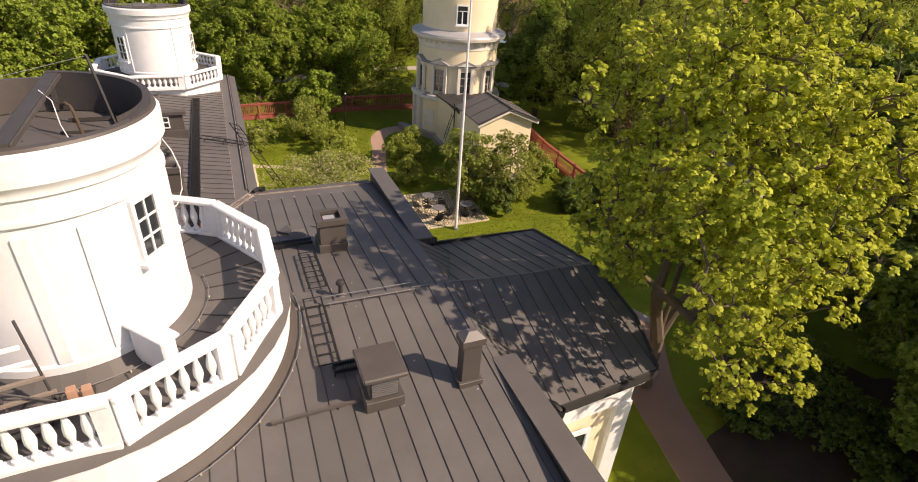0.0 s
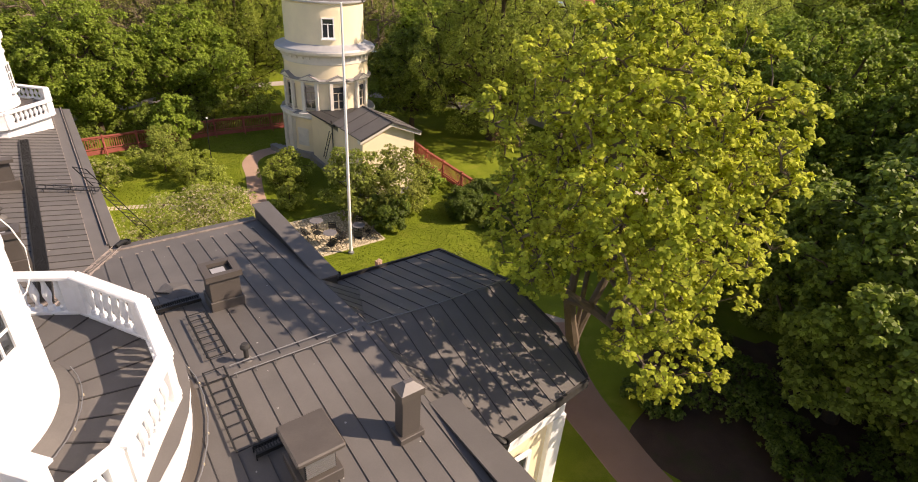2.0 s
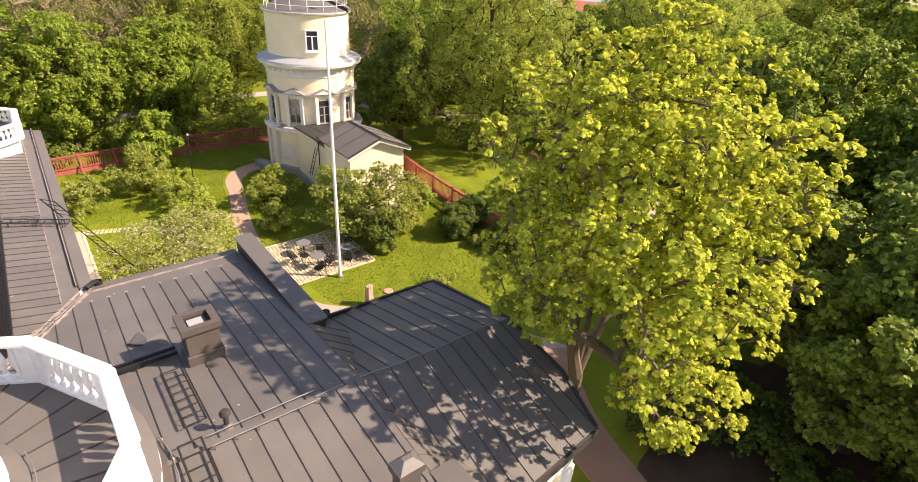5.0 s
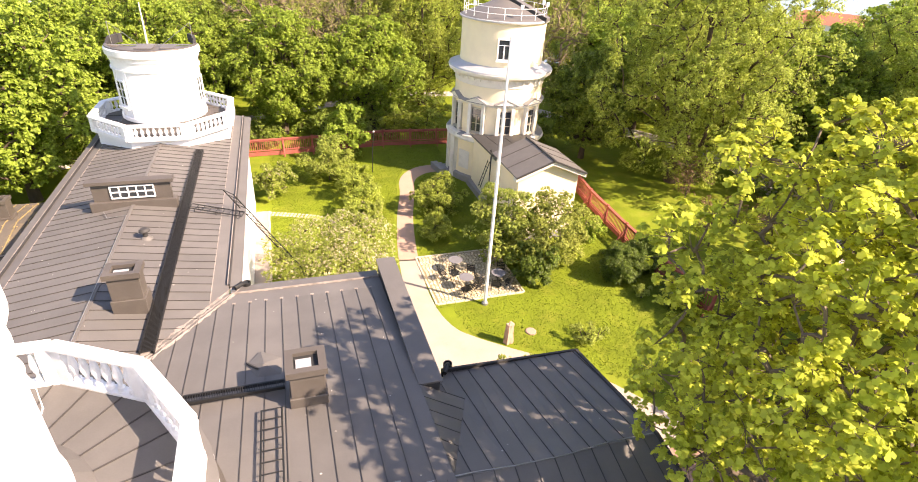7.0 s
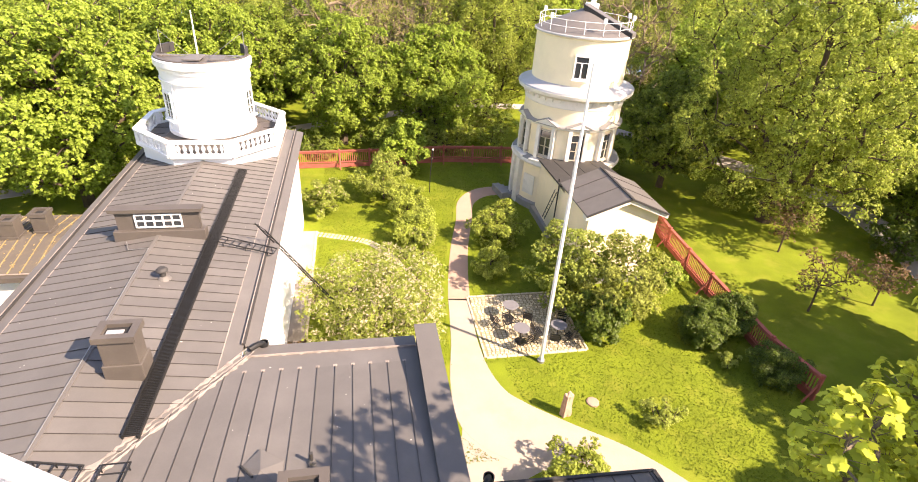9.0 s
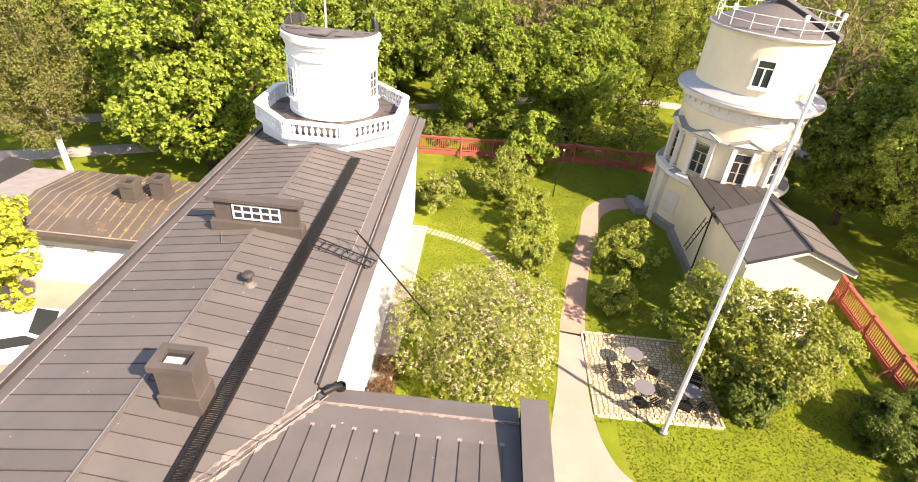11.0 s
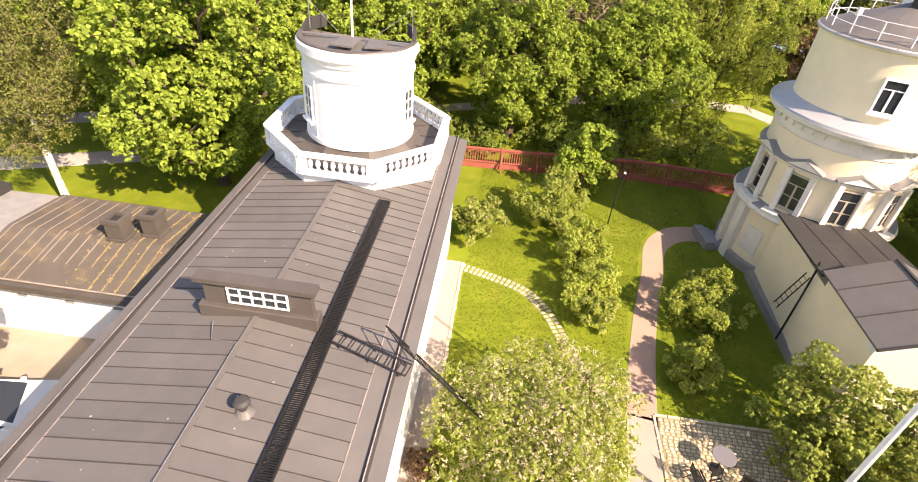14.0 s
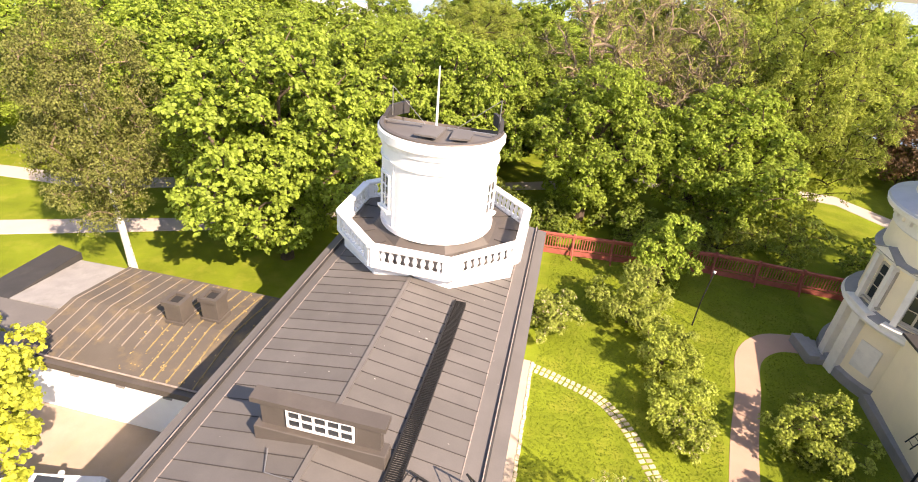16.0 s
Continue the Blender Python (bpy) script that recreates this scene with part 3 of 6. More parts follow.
end = mesh_of("seam_end", box(-0.05, 0.05, -0.02, 0.05, -0.02, 0.014), RUST)
for k in range(10):
    x = 0.612 + 0.445 * k
    ob = new("seam_end", end)
    ob.parent = main_roof
    ob.matrix_local = Matrix.Translation((x, 17.95, z_main(x, 17.95)))
    ob = new("seam_end", end)
    ob.parent = main_roof
    ob.matrix_local = Matrix.Translation((x, 18.56, z_main(x, 18.56)))
srng = random.Random(31)
for roof, z_of, x0, x1, y0, y1, count in ((wing_roof, z_wing, -5.7, 0.3, 15, 31, 55), (main_roof, z_main, 0.6, 4.9, 6.0, 18.4, 40), (portico_roof, lambda x, y: z_portico(x, y) + 0.015, 6.2, 9.2, 8, 13, 10)):
    bm = bmesh.new()
    for k in range(count):
        x, y, r = srng.uniform(x0, x1), srng.uniform(y0, y1), srng.uniform(0.006, 0.022)
        if z_of is z_main and x < 0.6 + 0.55 * max(0, y - 15) * 0.0:
            continue
        sx = srng.uniform(0.6, 1.6)
        ring = [(x + r * sx * math.cos(a), y + r * math.sin(a)) for a in (0, 1.05, 2.1, 3.14, 4.2, 5.25)]
        prism(ring, lambda px, py: z_of(px, py) - 0.004, lambda px, py: z_of(px, py) + 0.005, bm)
    tagged(part("pale_specks", bm, SPECK, roof), "small pale droppings and lichen specks", kind="stuff")


# ---- round towers with balustrades ----
BALUSTER = [(0.075, 0), (0.075, 0.06), (0.045, 0.08), (0.04, 0.12), (0.085, 0.24), (0.08, 0.3), (0.045, 0.42), (0.038, 0.46), (0.06, 0.48), (0.06, 0.52)]


def balustrade(label, center, sides, R, z, height, turn, count):
    """A ring of posts, base and top rails and turned balusters on a regular outline."""
    root = thing("balustrade", label, "balustrade", (center[0], center[1], z))
    h = height
    bal = mesh_of("baluster", lathe([(r, 0.1 + zz * (h - 0.2) / 0.52) for r, zz in BALUSTER], 10), WHITE_TRIM, True)
    corners = [Vector((R * math.cos(radians(turn + 360 * k / sides)), R * math.sin(radians(turn + 360 * k / sides)), 0)) for k in range(sides)]
    for k in range(sides):
        a, b = corners[k], corners[(k + 1) % sides]
        d = (b - a).normalized()
        mid, ln = (a + b) / 2, (b - a).length
        m = Matrix.Translation(mid) @ Matrix.Rotation(math.atan2(d.y, d.x), 4, "Z")
        part("base_rail", box(-ln / 2, ln / 2, -0.12, 0.12, -0.05, 0.1, m=m, bevel=0.015), WHITE_TRIM, root)
        part("top_rail", box(-ln / 2, ln / 2, -0.14, 0.14, h - 0.11, h, m=m, bevel=0.025), WHITE_TRIM, root)
        for s in (-1, 1):
            part("post", box(s * (ln / 2 - 0.13) - 0.13, s * (ln / 2 - 0.13) + 0.13, -0.1, 0.1, 0.09, h - 0.1, m=m), WHITE_TRIM, root)
        for i in range(count):
            t = (i + 0.5) / count - 0.5
            ob = new("baluster", bal)
            ob.parent = root
            ob.matrix_local = m @ Matrix.Translation((t * (ln - 0.5), 0, 0))
    return root


def curved_window(parent, center, r, ang, width, z0, z1, cols, rows, frame_mat=WHITE_TRIM, trim=0.0, depth=0.05, transom=0.0):
    """A window set on a round wall: frame, bars and panes."""
    m = Matrix.Translation((center[0], center[1], 0)) @ Matrix.Rotation(radians(ang), 4, "Z") @ Matrix.Translation((r, 0, 0))
    loc = Matrix.Translation(parent.matrix_world.translation).inverted() @ m
    w = tagged(new("window", mesh_of("window", box(-0.12, 0.012, -width / 2, width / 2, z0, z1, m=loc), GLASS)), "small-paned window with dark glass")
    w.parent = parent
    bm = bmesh.new()
    f = 0.06
    for y0, y1, a, b in ((-width / 2 - f, -width / 2 + 0.02, z0 - f, z1 + f), (width / 2 - 0.02, width / 2 + f, z0 - f, z1 + f),
                         (-width / 2 + 0.02, width / 2 - 0.02, z0 - f, z0 + 0.02), (-width / 2 + 0.02, width / 2 - 0.02, z1 - 0.02, z1 + f)):
        box(-0.1, depth, y0, y1, a, b, bm, m=loc)
    part("window_frame", bm, frame_mat, w)
    for i in range(1, cols):
        y = -width / 2 + width * i / cols
        part("glazing_bar", box(0.0, 0.04, y - 0.02 - 0.02 * (transom > 0), y + 0.02 + 0.02 * (transom > 0), z0, z0 + (z1 - z0) * (transom or 1.0), m=loc), frame_mat, w)
    for z in [z0 + (z1 - z0) * (transom or 1.0) * i / rows for i in range(1, rows)] + ([z0 + (z1 - z0) * transom] if transom else []):
        part("glazing_bar", box(0.0, 0.035, -width / 2, width / 2, z - 0.018, z + 0.018, m=loc), frame_mat, w)
    part("window_sill", box(-0.05, 0.14, -width / 2 - 0.12, width / 2 + 0.12, z0 - 0.14, z0 - 0.06, m=loc), frame_mat, w)
    return w


def white_tower(label, c, r, z0, z1, floor_r, base_r, zb, sides, windows, up=0.0, sink=0.06):
    """A small white drum with cornice and dark flat roof on a railed terrace."""
    t = thing("round_tower", label, "tower", (c[0], c[1], z0))
    h = z1 - z0
    part("plinth_wall", lathe([(base_r, zb - z0), (base_r, -0.5), (base_r + 0.06, -0.48), (base_r + 0.06, -0.4), (0.1, -0.4)], sides if sides == 8 else 64, a0=22.5 if sides == 8 else 0, a1=382.5 if sides == 8 else 360), WHITE, t)
    part("terrace_floor", lathe([(base_r + 0.07, -0.36), (floor_r, -0.27), (r + 0.3, -0.22), (r + 0.02, 0.02)], sides if sides == 8 else 36, a0=22.5 if sides == 8 else 0, a1=382.5 if sides == 8 else 360), STACK if sides == 8 else ROOF, t)
    part("drum", lathe([(r + 0.05, 0.0), (r + 0.05, 0.16), (r, 0.2), (r, h - 0.95)], 64), WHITE, t, smooth=True)
    part("cornice", lathe([(r, h - 0.95), (r + 0.06, h - 0.95), (r + 0.06, h - 0.88), (r + 0.015, h - 0.88), (r + 0.015, h - 0.52), (r + 0.07, h - 0.52), (r + 0.07, h - 0.45), (r + 0.1, h - 0.38),
                           (r + 0.17, h - 0.3), (r + 0.17, h - 0.06 + up), (r + 0.12, h + up), (r + 0.02, h + up)], 64), WHITE_TRIM, t, smooth=True)
    part("roof_rim", lathe([(r + 0.12, h + up + 0.005), (r + 0.1, h + up + 0.05), (r - 0.02, h + up + 0.06), (r - 0.06, h - sink - 0.06)], 64), STACK, t, smooth=True)
    part("flat_roof", lathe([(r - 0.04, h - sink - 0.08), (0.02, h - sink)], 48), ROOF, t)
    n = 30 if sides == 12 else 16
    rib = mesh_of("floor_seam", slope_slab([(r + 0.3, -0.012, -0.2), (floor_r - 0.05, -0.012, -0.25), (floor_r - 0.05, 0.012, -0.25), (r + 0.3, 0.012, -0.2)], 0.04), SEAM)
    for k in range(n):
        ob = new("floor_seam", rib)
        ob.parent = t
        ob.matrix_local = Matrix.Rotation(6.2832 * (k + 0.5) / n, 4, "Z")
    for a, w, lo, hi in windows:
        curved_window(t, c, r, a, w, z0 + lo, z0 + hi, 2, 3)
    return t


T1, T3 = (-3.1, 10.1), (-3.0, 33.7)
white_tower("white rendered round tower with cornice, on the main roof", T1, 2.0, 7.5, 11.3, 3.75, 3.95, 5.6, 12, [(-32, 0.52, 1.61, 2.7)], 0.18, 0.33)
white_tower("smaller white round tower with open top at the wing end", T3, 1.86, 6.72, 10.0, 2.95, 3.12, 5.0, 8, [(-140, 0.55, 0.75, 1.85), (-15, 0.55, 0.75, 1.85)])
balustrade("white stone balustrade round the large tower terrace", T1, 12, 3.78, 7.2, 1.0, 16, 6)
balustrade("white stone balustrade round the small tower terrace", T3, 8, 3.25, 6.34, 0.7, 22.5, 8)

# ---- cream observatory tower and annex ----
T2 = (17.1, 39.4)
ct = thing("observation_tower", "tall cream rendered round tower in three storeys", "tower", (*T2, 0))
part("plinth_ring", lathe([(3.4, -0.1), (3.4, 0.42), (3.2, 0.5)], 64), GREYTRIM, ct, smooth=True)
part("base_storey", lathe([(3.22, 0.3), (3.2, 0.6), (3.12, 3.0)], 64), CREAM, ct, smooth=True)
part("string_course", lathe([(3.12, 2.95), (3.45, 3.0), (3.52, 3.12), (3.42, 3.28), (3.15, 3.3)], 64), CREAM_TRIM, ct, smooth=True)
part("string_flashing", lathe([(3.44, 3.26), (3.42, 3.3), (3.0, 3.44)], 64), GREYTRIM, ct, smooth=True)
part("middle_storey", lathe([(3.0, 3.2), (3.0, 7.3)], 64), CREAM, ct, smooth=True)
part("middle_cornice", lathe([(3.0, 5.45), (3.16, 5.5), (3.22, 5.64), (3.0, 5.66)], 64), CREAM_TRIM, ct, smooth=True)
part("cornice_flashing", lathe([(3.24, 5.63), (3.23, 5.67), (3.0, 5.77)], 64), GREYTRIM, ct, smooth=True)
part("gallery_cornice", lathe([(3.0, 6.7), (3.05, 6.75), (3.05, 7.2), (3.2, 7.28), (3.5, 7.42), (3.55, 7.6), (3.5, 7.66)], 64), CREAM_TRIM, ct, smooth=True)
part("gallery_flashing", lathe([(3.54, 7.64), (3.5, 7.72), (2.8, 7.98), (2.7, 8.1)], 64), ZINC, ct, smooth=True)
part("upper_storey", lathe([(2.78, 7.9), (2.78, 10.55), (2.86, 10.62), (2.86, 10.72)], 64), CREAM, ct, smooth=True)
part("tower_roof", lathe([(2.92, 10.7), (2.92, 10.76), (0.05, 12.0)], 24), ROOF, ct)
for a, z0, z1, w, cc, rr in ((-109, 8.5, 9.7, 0.72, 2, 1), (-137, 3.7, 5.25, 0.78, 2, 2), (-100, 3.7, 5.25, 0.78, 2, 2), (-170, 3.7, 5.25, 0.78, 2, 2), (-60, 3.7, 5.25, 0.78, 2, 2)):
    curved_window(ct, T2, 2.78 if z0 > 7 else 3.0, a, w, z0, z1, cc, rr, WHITE_TRIM if z0 > 7 else TAN, transom=0.72)

annex = thing("annex", "small cream annex with a grey sheet metal gable roof", "building")
part("wall", prism([(14.45, 28.75), (18.1, 28.75), (18.1, 32.1), (14.45, 32.1)], -0.1, 4.1), CREAM, annex)
part("link_wall", prism([(14.5, 32.1), (18.05, 32.1), (18.05, 37.0), (14.7, 37.0)], -0.1, 3.48), CREAM, annex)
bm = bmesh.new()
v = [bm.verts.new(p) for p in ((14.45, 28.75, 4.1), (18.1, 28.75, 4.1), (16.28, 28.75, 4.84), (14.45, 32.1, 4.1), (18.1, 32.1, 4.1), (16.28, 32.1, 4.84))]
for f in ((0, 1, 2), (3, 5, 4), (0, 3, 4, 1), (0, 2, 5, 3), (1, 4, 5, 2)):
    bm.faces.new([v[i] for i in f])
part("gable", bm, CREAM, annex)
for x in (14.15, 18.4):
    part("roof_slope", slope_slab([(16.28, 28.35, 5.0), (x, 28.35, 4.14), (x, 32.2, 4.14), (16.28, 32.2, 5.0)], 0.07), ROOF, annex)
    for y in (29.75, 31.1):
        part("roof_rib", slope_slab([(16.28, y, 5.03), (x, y, 4.17), (x, y + 0.03, 4.17), (16.28, y + 0.03, 5.03)], 0.03), SEAM, annex)
    part("roof_edge", slope_slab([(16.28, 28.33, 5.02), (x, 28.33, 4.16), (x, 28.39, 4.16), (16.28, 28.39, 5.02)], 0.1), ROOF_DARK, annex)
    part("raking_cornice", slope_slab([(16.28, 28.42, 4.92), (x, 28.42, 4.06), (x, 28.8, 4.06), (16.28, 28.8, 4.92)], 0.2), CREAM_TRIM, annex)
part("ridge_cap", box(16.23, 16.33, 28.3, 32.2, 4.97, 5.04), ROOF_DARK, annex)
part("link_roof", slope_slab([(14.2, 32.2, 3.98), (18.3, 32.2, 3.98), (18.3, 37.0, 3.6), (14.5, 37.0, 3.6)], 0.1), ROOF_DARK, annex, "dark flat roof joining annex and tower")
for x in (15.3, 16.4, 17.5):
    part("link_seam", slope_slab([(x, 32.2, 4.0), (x + 0.03, 32.2, 4.0), (x + 0.03, 37.0, 3.62), (x, 37.0, 3.62)], 0.03), SEAM, annex)
part("plinth", box(14.38, 18.17, 28.68, 37, -0.05, 0.4), GREYTRIM, annex)
part("downpipe", tube([(14.3, 32.8, 4.1), (14.36, 32.8, 3.8), (14.36, 32.8, 0.1)], [0.045] * 3), IRON, annex)

fp = thing("flagpole", "tall white tapered flagpole standing on the lawn", "flagpole", (10.87, 23.36, 0))
part("pole", tube([(0, 0, -0.02), (0, 0, 6), (0, 0, 12.2)], [0.085, 0.07, 0.045], None, 12), POLE, fp, smooth=True)
part("base_collar", lathe([(0.16, 0), (0.16, 0.1), (0.09, 0.14)], 16), STEEL, fp)

# ---- cream tower details ----
def round_m(ang, r, z=0.0):
    return Matrix.Rotation(radians(ang), 4, "Z") @ Matrix.Translation((r, 0, z))


for a in (-137, -100, -174, -63):
    for s in (-1, 1):
        part("pilaster", box(-0.05, 0.2, s * 0.5 - 0.11, s * 0.5 + 0.11, 3.42, 5.5, m=round_m(a, 2.98)), CREAM_TRIM, ct)
    bm = bmesh.new()
    v = [bm.verts.new(p) for p in ((-0.05, -0.75, 5.7), (-0.05, 0.75, 5.7), (-0.05, 0, 6.02), (0.3, -0.75, 5.7), (0.3, 0.75, 5.7), (0.3, 0, 6.02))]
    for f in ((0, 1, 2), (3, 5, 4), (0, 3, 4, 1), (0, 2, 5, 3), (1, 4, 5, 2)):
        bm.faces.new([v[i] for i in f])
    bmesh.ops.transform(bm, matrix=round_m(a, 2.98), verts=bm.verts)
    part("pediment", bm, CREAM_TRIM, ct)
    for s in (-1, 1):
        bm = slope_slab([(-0.05, 0, 6.07), (-0.05, s * 0.82, 5.72), (0.34, s * 0.82, 5.72), (0.34, 0, 6.07)], 0.045)
        bmesh.ops.transform(bm, matrix=round_m(a, 2.98), verts=bm.verts)
        part("pediment_flashing", bm, GREYTRIM, ct)
    part("balcony_ledge", box(-0.05, 0.45, -0.8, 0.8, 3.24, 3.4, m=round_m(a, 3.0), bevel=0.02), CREAM_TRIM, ct)
dent = mesh_of("bracket", box(-0.02, 0.12, -0.05, 0.05, 7.05, 7.25), CREAM_TRIM)
for k in range(40):
    ob = new("bracket", dent)
    ob.parent = ct
    ob.matrix_local = round_m(k * 9, 3.05)
for a in (177, 192):
    part("base_pilaster", box(-0.1, 0.3, -0.25, 0.25, 0.0, 3.0, m=round_m(a, 3.15)), CREAM_TRIM, ct)
part("blind_panel", box(0.0, 0.03, -0.45, 0.45, 0.9, 2.2, m=round_m(-150, 3.17)), CREAM_TRIM, ct)
bm = slope_slab([(-0.1, -0.42, 12.14), (2.95, -0.42, 10.92), (2.95, 0.42, 10.92), (-0.1, 0.42, 12.14)], 0.2)
bmesh.ops.transform(bm, matrix=Matrix.Rotation(radians(-42), 4, "Z"), verts=bm.verts)
part("roof_slit_shutter", bm, ROOF, ct)
bm = slope_slab([(-0.1, -0.5, 12.16), (2.97, -0.5, 10.96), (2.97, -0.38, 10.96), (-0.1, -0.38, 12.16)], 0.3)
bmesh.ops.transform(bm, matrix=Matrix.Rotation(radians(-42), 4, "Z"), verts=bm.verts)
part("shutter_rail", bm, ROOF_DARK, ct)
part("eave_flashing", lathe([(2.95, 10.66), (2.95, 10.74), (2.88, 10.78)], 64), ZINC, ct)
rail = thing("roof_railing", "white tubular safety railing on the tower roof edge", "railing", (*T2, 10.76))
N = 16
for k in range(N):
    a0, a1 = 6.2832 * k / N, 6.2832 * (k + 1) / N
    p, q = (2.7 * math.cos(a0), 2.7 * math.sin(a0)), (2.7 * math.cos(a1), 2.7 * math.sin(a1))
    part("post", rod((*p, 0.0), (*p, 0.75), 0.022), POLE, rail)
    for z in (0.38, 0.74):
        part("rail", rod((*p, z), (*q, z), 0.016), POLE, rail)
    if k % 3 == 0:
        part("lamp_head", box(p[0] - 0.09, p[0] + 0.09, p[1] - 0.07, p[1] + 0.07, 0.7, 0.98, bevel=0.02), POLE, rail)
arm = thing("roof_instrument", "white sheet metal instrument housing on the tower roof", "instrument", (T2[0] + 0.9, T2[1] + 1.6, 11.15))
part("housing", box(-0.35, 0.35, -0.3, 0.3, 0.0, 0.9, bevel=0.04), POLE, arm)
part("tube", rod((0, 0, 0.6), (0.5, 0.9, 1.5), 0.16, n=14), POLE, arm)
steps = thing("entrance_steps", "worn granite entrance steps of the round tower", "steps", (13.3, 39.7, 0), 100)
for k in range(3):
    part("step", box(-0.8, 0.8, -0.35 * (3 - k) + 0.35, 0.5, 0.15 * k - 0.02, 0.15 * (k + 1), bevel=0.015), GREYTRIM, steps)
handrail = thing("wall_ladder", "black iron ladder leaning on the annex wall", "ladder", (14.1, 33.6, 0))
for dy in (0.0, 0.32):
    part("rail", rod((0.22, -0.75 + dy, 3.3), (-0.2, -0.53 + dy, 1.5), 0.024), IRON, handrail)
for k in range(7):
    t = 0.05 + 0.075 * k
    part("rung", rod((0.22 - 0.77 * t, -0.75 + 0.4 * t, 3.3 - 3.32 * t), (0.22 - 0.77 * t, -0.43 + 0.4 * t, 3.3 - 3.32 * t), 0.012), IRON, handrail)

# ---- portico front ----
pt = thing("portico_cornice", "white moulded portico cornice and corner pilaster", "cornice", kind="structure")
part("cornice", prism([(5.5, 6.58), (9.4, 6.9), (9.4, 7.3), (5.5, 7.0)], 4.42, 4.72), WHITE_TRIM, pt)
part("frieze", prism([(5.5, 6.72), (9.2, 7.02), (9.2, 7.3), (5.5, 6.98)], 3.75, 4.418), WHITE_TRIM, pt)
part("corner_pilaster", box(8.72, 9.22, 6.95, 7.4, 0.0, 3.75), WHITE_TRIM, pt)
part("corner_pilaster", box(5.6, 6.1, 6.76, 7.0, 0.0, 3.75), WHITE_TRIM, pt)
part("end_cornice", prism([(9.41, 6.95), (9.85, 8.4), (9.85, 14.3), (9.4, 14.3), (9.3, 8.4)], 4.425, 4.715), WHITE_TRIM, pt)
part("north_cornice", box(5.5, 9.9, 14.0, 14.4, 4.42, 4.72, bevel=0.05), WHITE_TRIM, pt)
w = tagged(new("window_1", mesh_of("window_1", box(6.9, 7.8, 6.87, 6.96, 1.2, 3.2), GLASS)), "tall white-framed portico window", "window", kind="structure")
for x0, x1, z0, z1 in ((6.8, 6.92, 1.1, 3.3), (7.78, 7.9, 1.1, 3.3), (6.92, 7.78, 3.18, 3.3), (6.92, 7.78, 1.1, 1.22), (7.32, 7.38, 1.22, 3.18), (6.92, 7.78, 2.4, 2.45)):
    part("window_frame", box(x0, x1, 6.82, 6.9, z0, z1), WHITE_TRIM, w)

# ---- things on the roofs ----
def chimney(label, x0, x1, y0, y1, zb, zt, base_h=0.4, lip=0.025, louvre=False, cap=True, inset=0.045):
    """A sheet-metal clad stack: base flashing, shaft and rim with a sunken opening."""
    c = thing("chimney", label, "chimney", ((x0 + x1) / 2, (y0 + y1) / 2, zb))
    w, d, h = (x1 - x0) / 2, (y1 - y0) / 2, zt - zb
    part("base", box(-w, w, -d, d, -0.25, base_h, bevel=0.012), STACK, c)
    part("shaft", box(-w + inset, w - inset, -d + inset, d - inset, base_h, h - 0.12, bevel=0.01), STACK, c)
    if louvre:
        part("lid", box(-w - lip, w + lip, -d - lip, d + lip, h - 0.12, h, bevel=0.03), STACK, c)
        for k in range(8):
            part("louvre_slat", box(-w + 0.13, w - 0.13, -0.045, 0.0, base_h + 0.08 + 0.052 * k, base_h + 0.104 + 0.052 * k, m=Matrix.Translation((0, -d + inset, 0)) ), STEEL, c, "pale metal louvre slat")
        # A black plate on the closed shaft stands for the shade between slats.
        part("louvre_recess", box(-w + 0.11, w - 0.11, -d + inset - 0.012, -d + inset + 0.02, base_h + 0.05, h - 0.16), RUBBER, c, "black plate coloured as the shade behind the slats")
    else:
        bm = bmesh.new()
        for a, b, p, q in ((-w - lip, w + lip, -d - lip, -d + 0.13), (-w - lip, w + lip, d - 0.13, d + lip), (-w - lip, -w + 0.15, -d + 0.13, d - 0.13), (w - 0.15, w + lip, -d + 0.13, d - 0.13)):
            box(a, b, p, q, h - 0.16, h, bm)
        part("rim", bm, STACK, c)
        part("flue_opening", box(-w + 0.15, w - 0.15, -d + 0.13, d - 0.13, h - 0.12, h - 0.1), RUBBER, c)
        if cap:
            part("mortar_bed", box(-w + 0.2, w - 0.3, -d + 0.14, d - 0.25, h - 0.1, h - 0.075), ZINC, c, "pale mortar inside the rim")
    return c


chimney("tall sheet-metal clad chimney on the main roof", 2.05, 2.88, 12.95, 13.7, 6.02, 7.16, 0.36)
chimney("sheet-metal clad chimney beside the wing ridge walkway", -2.36, -1.5, 17.64, 18.26, 5.95, 7.22, 0.42)
chimney("square sheet metal ventilation housing with louvred face", 1.9, 2.7, 6.78, 7.7, 5.98, 6.98, 0.34, 0.05, True, inset=0.1)
c3 = chimney("slim sheet-metal clad chimney with a pale cap", 3.9, 4.46, 6.8, 7.22, 5.96, 7.32, 0.24, -0.02, cap=False, inset=0.07)
bm = bmesh.new()
v = [bm.verts.new(p) for p in ((-0.25, -0.19, 1.36), (0.25, -0.19, 1.36), (0.25, 0.19, 1.36), (-0.25, 0.19, 1.36), (-0.09, -0.04, 1.5), (0.09, -0.04, 1.5), (0.09, 0.06, 1.5), (-0.09, 0.06, 1.5))]
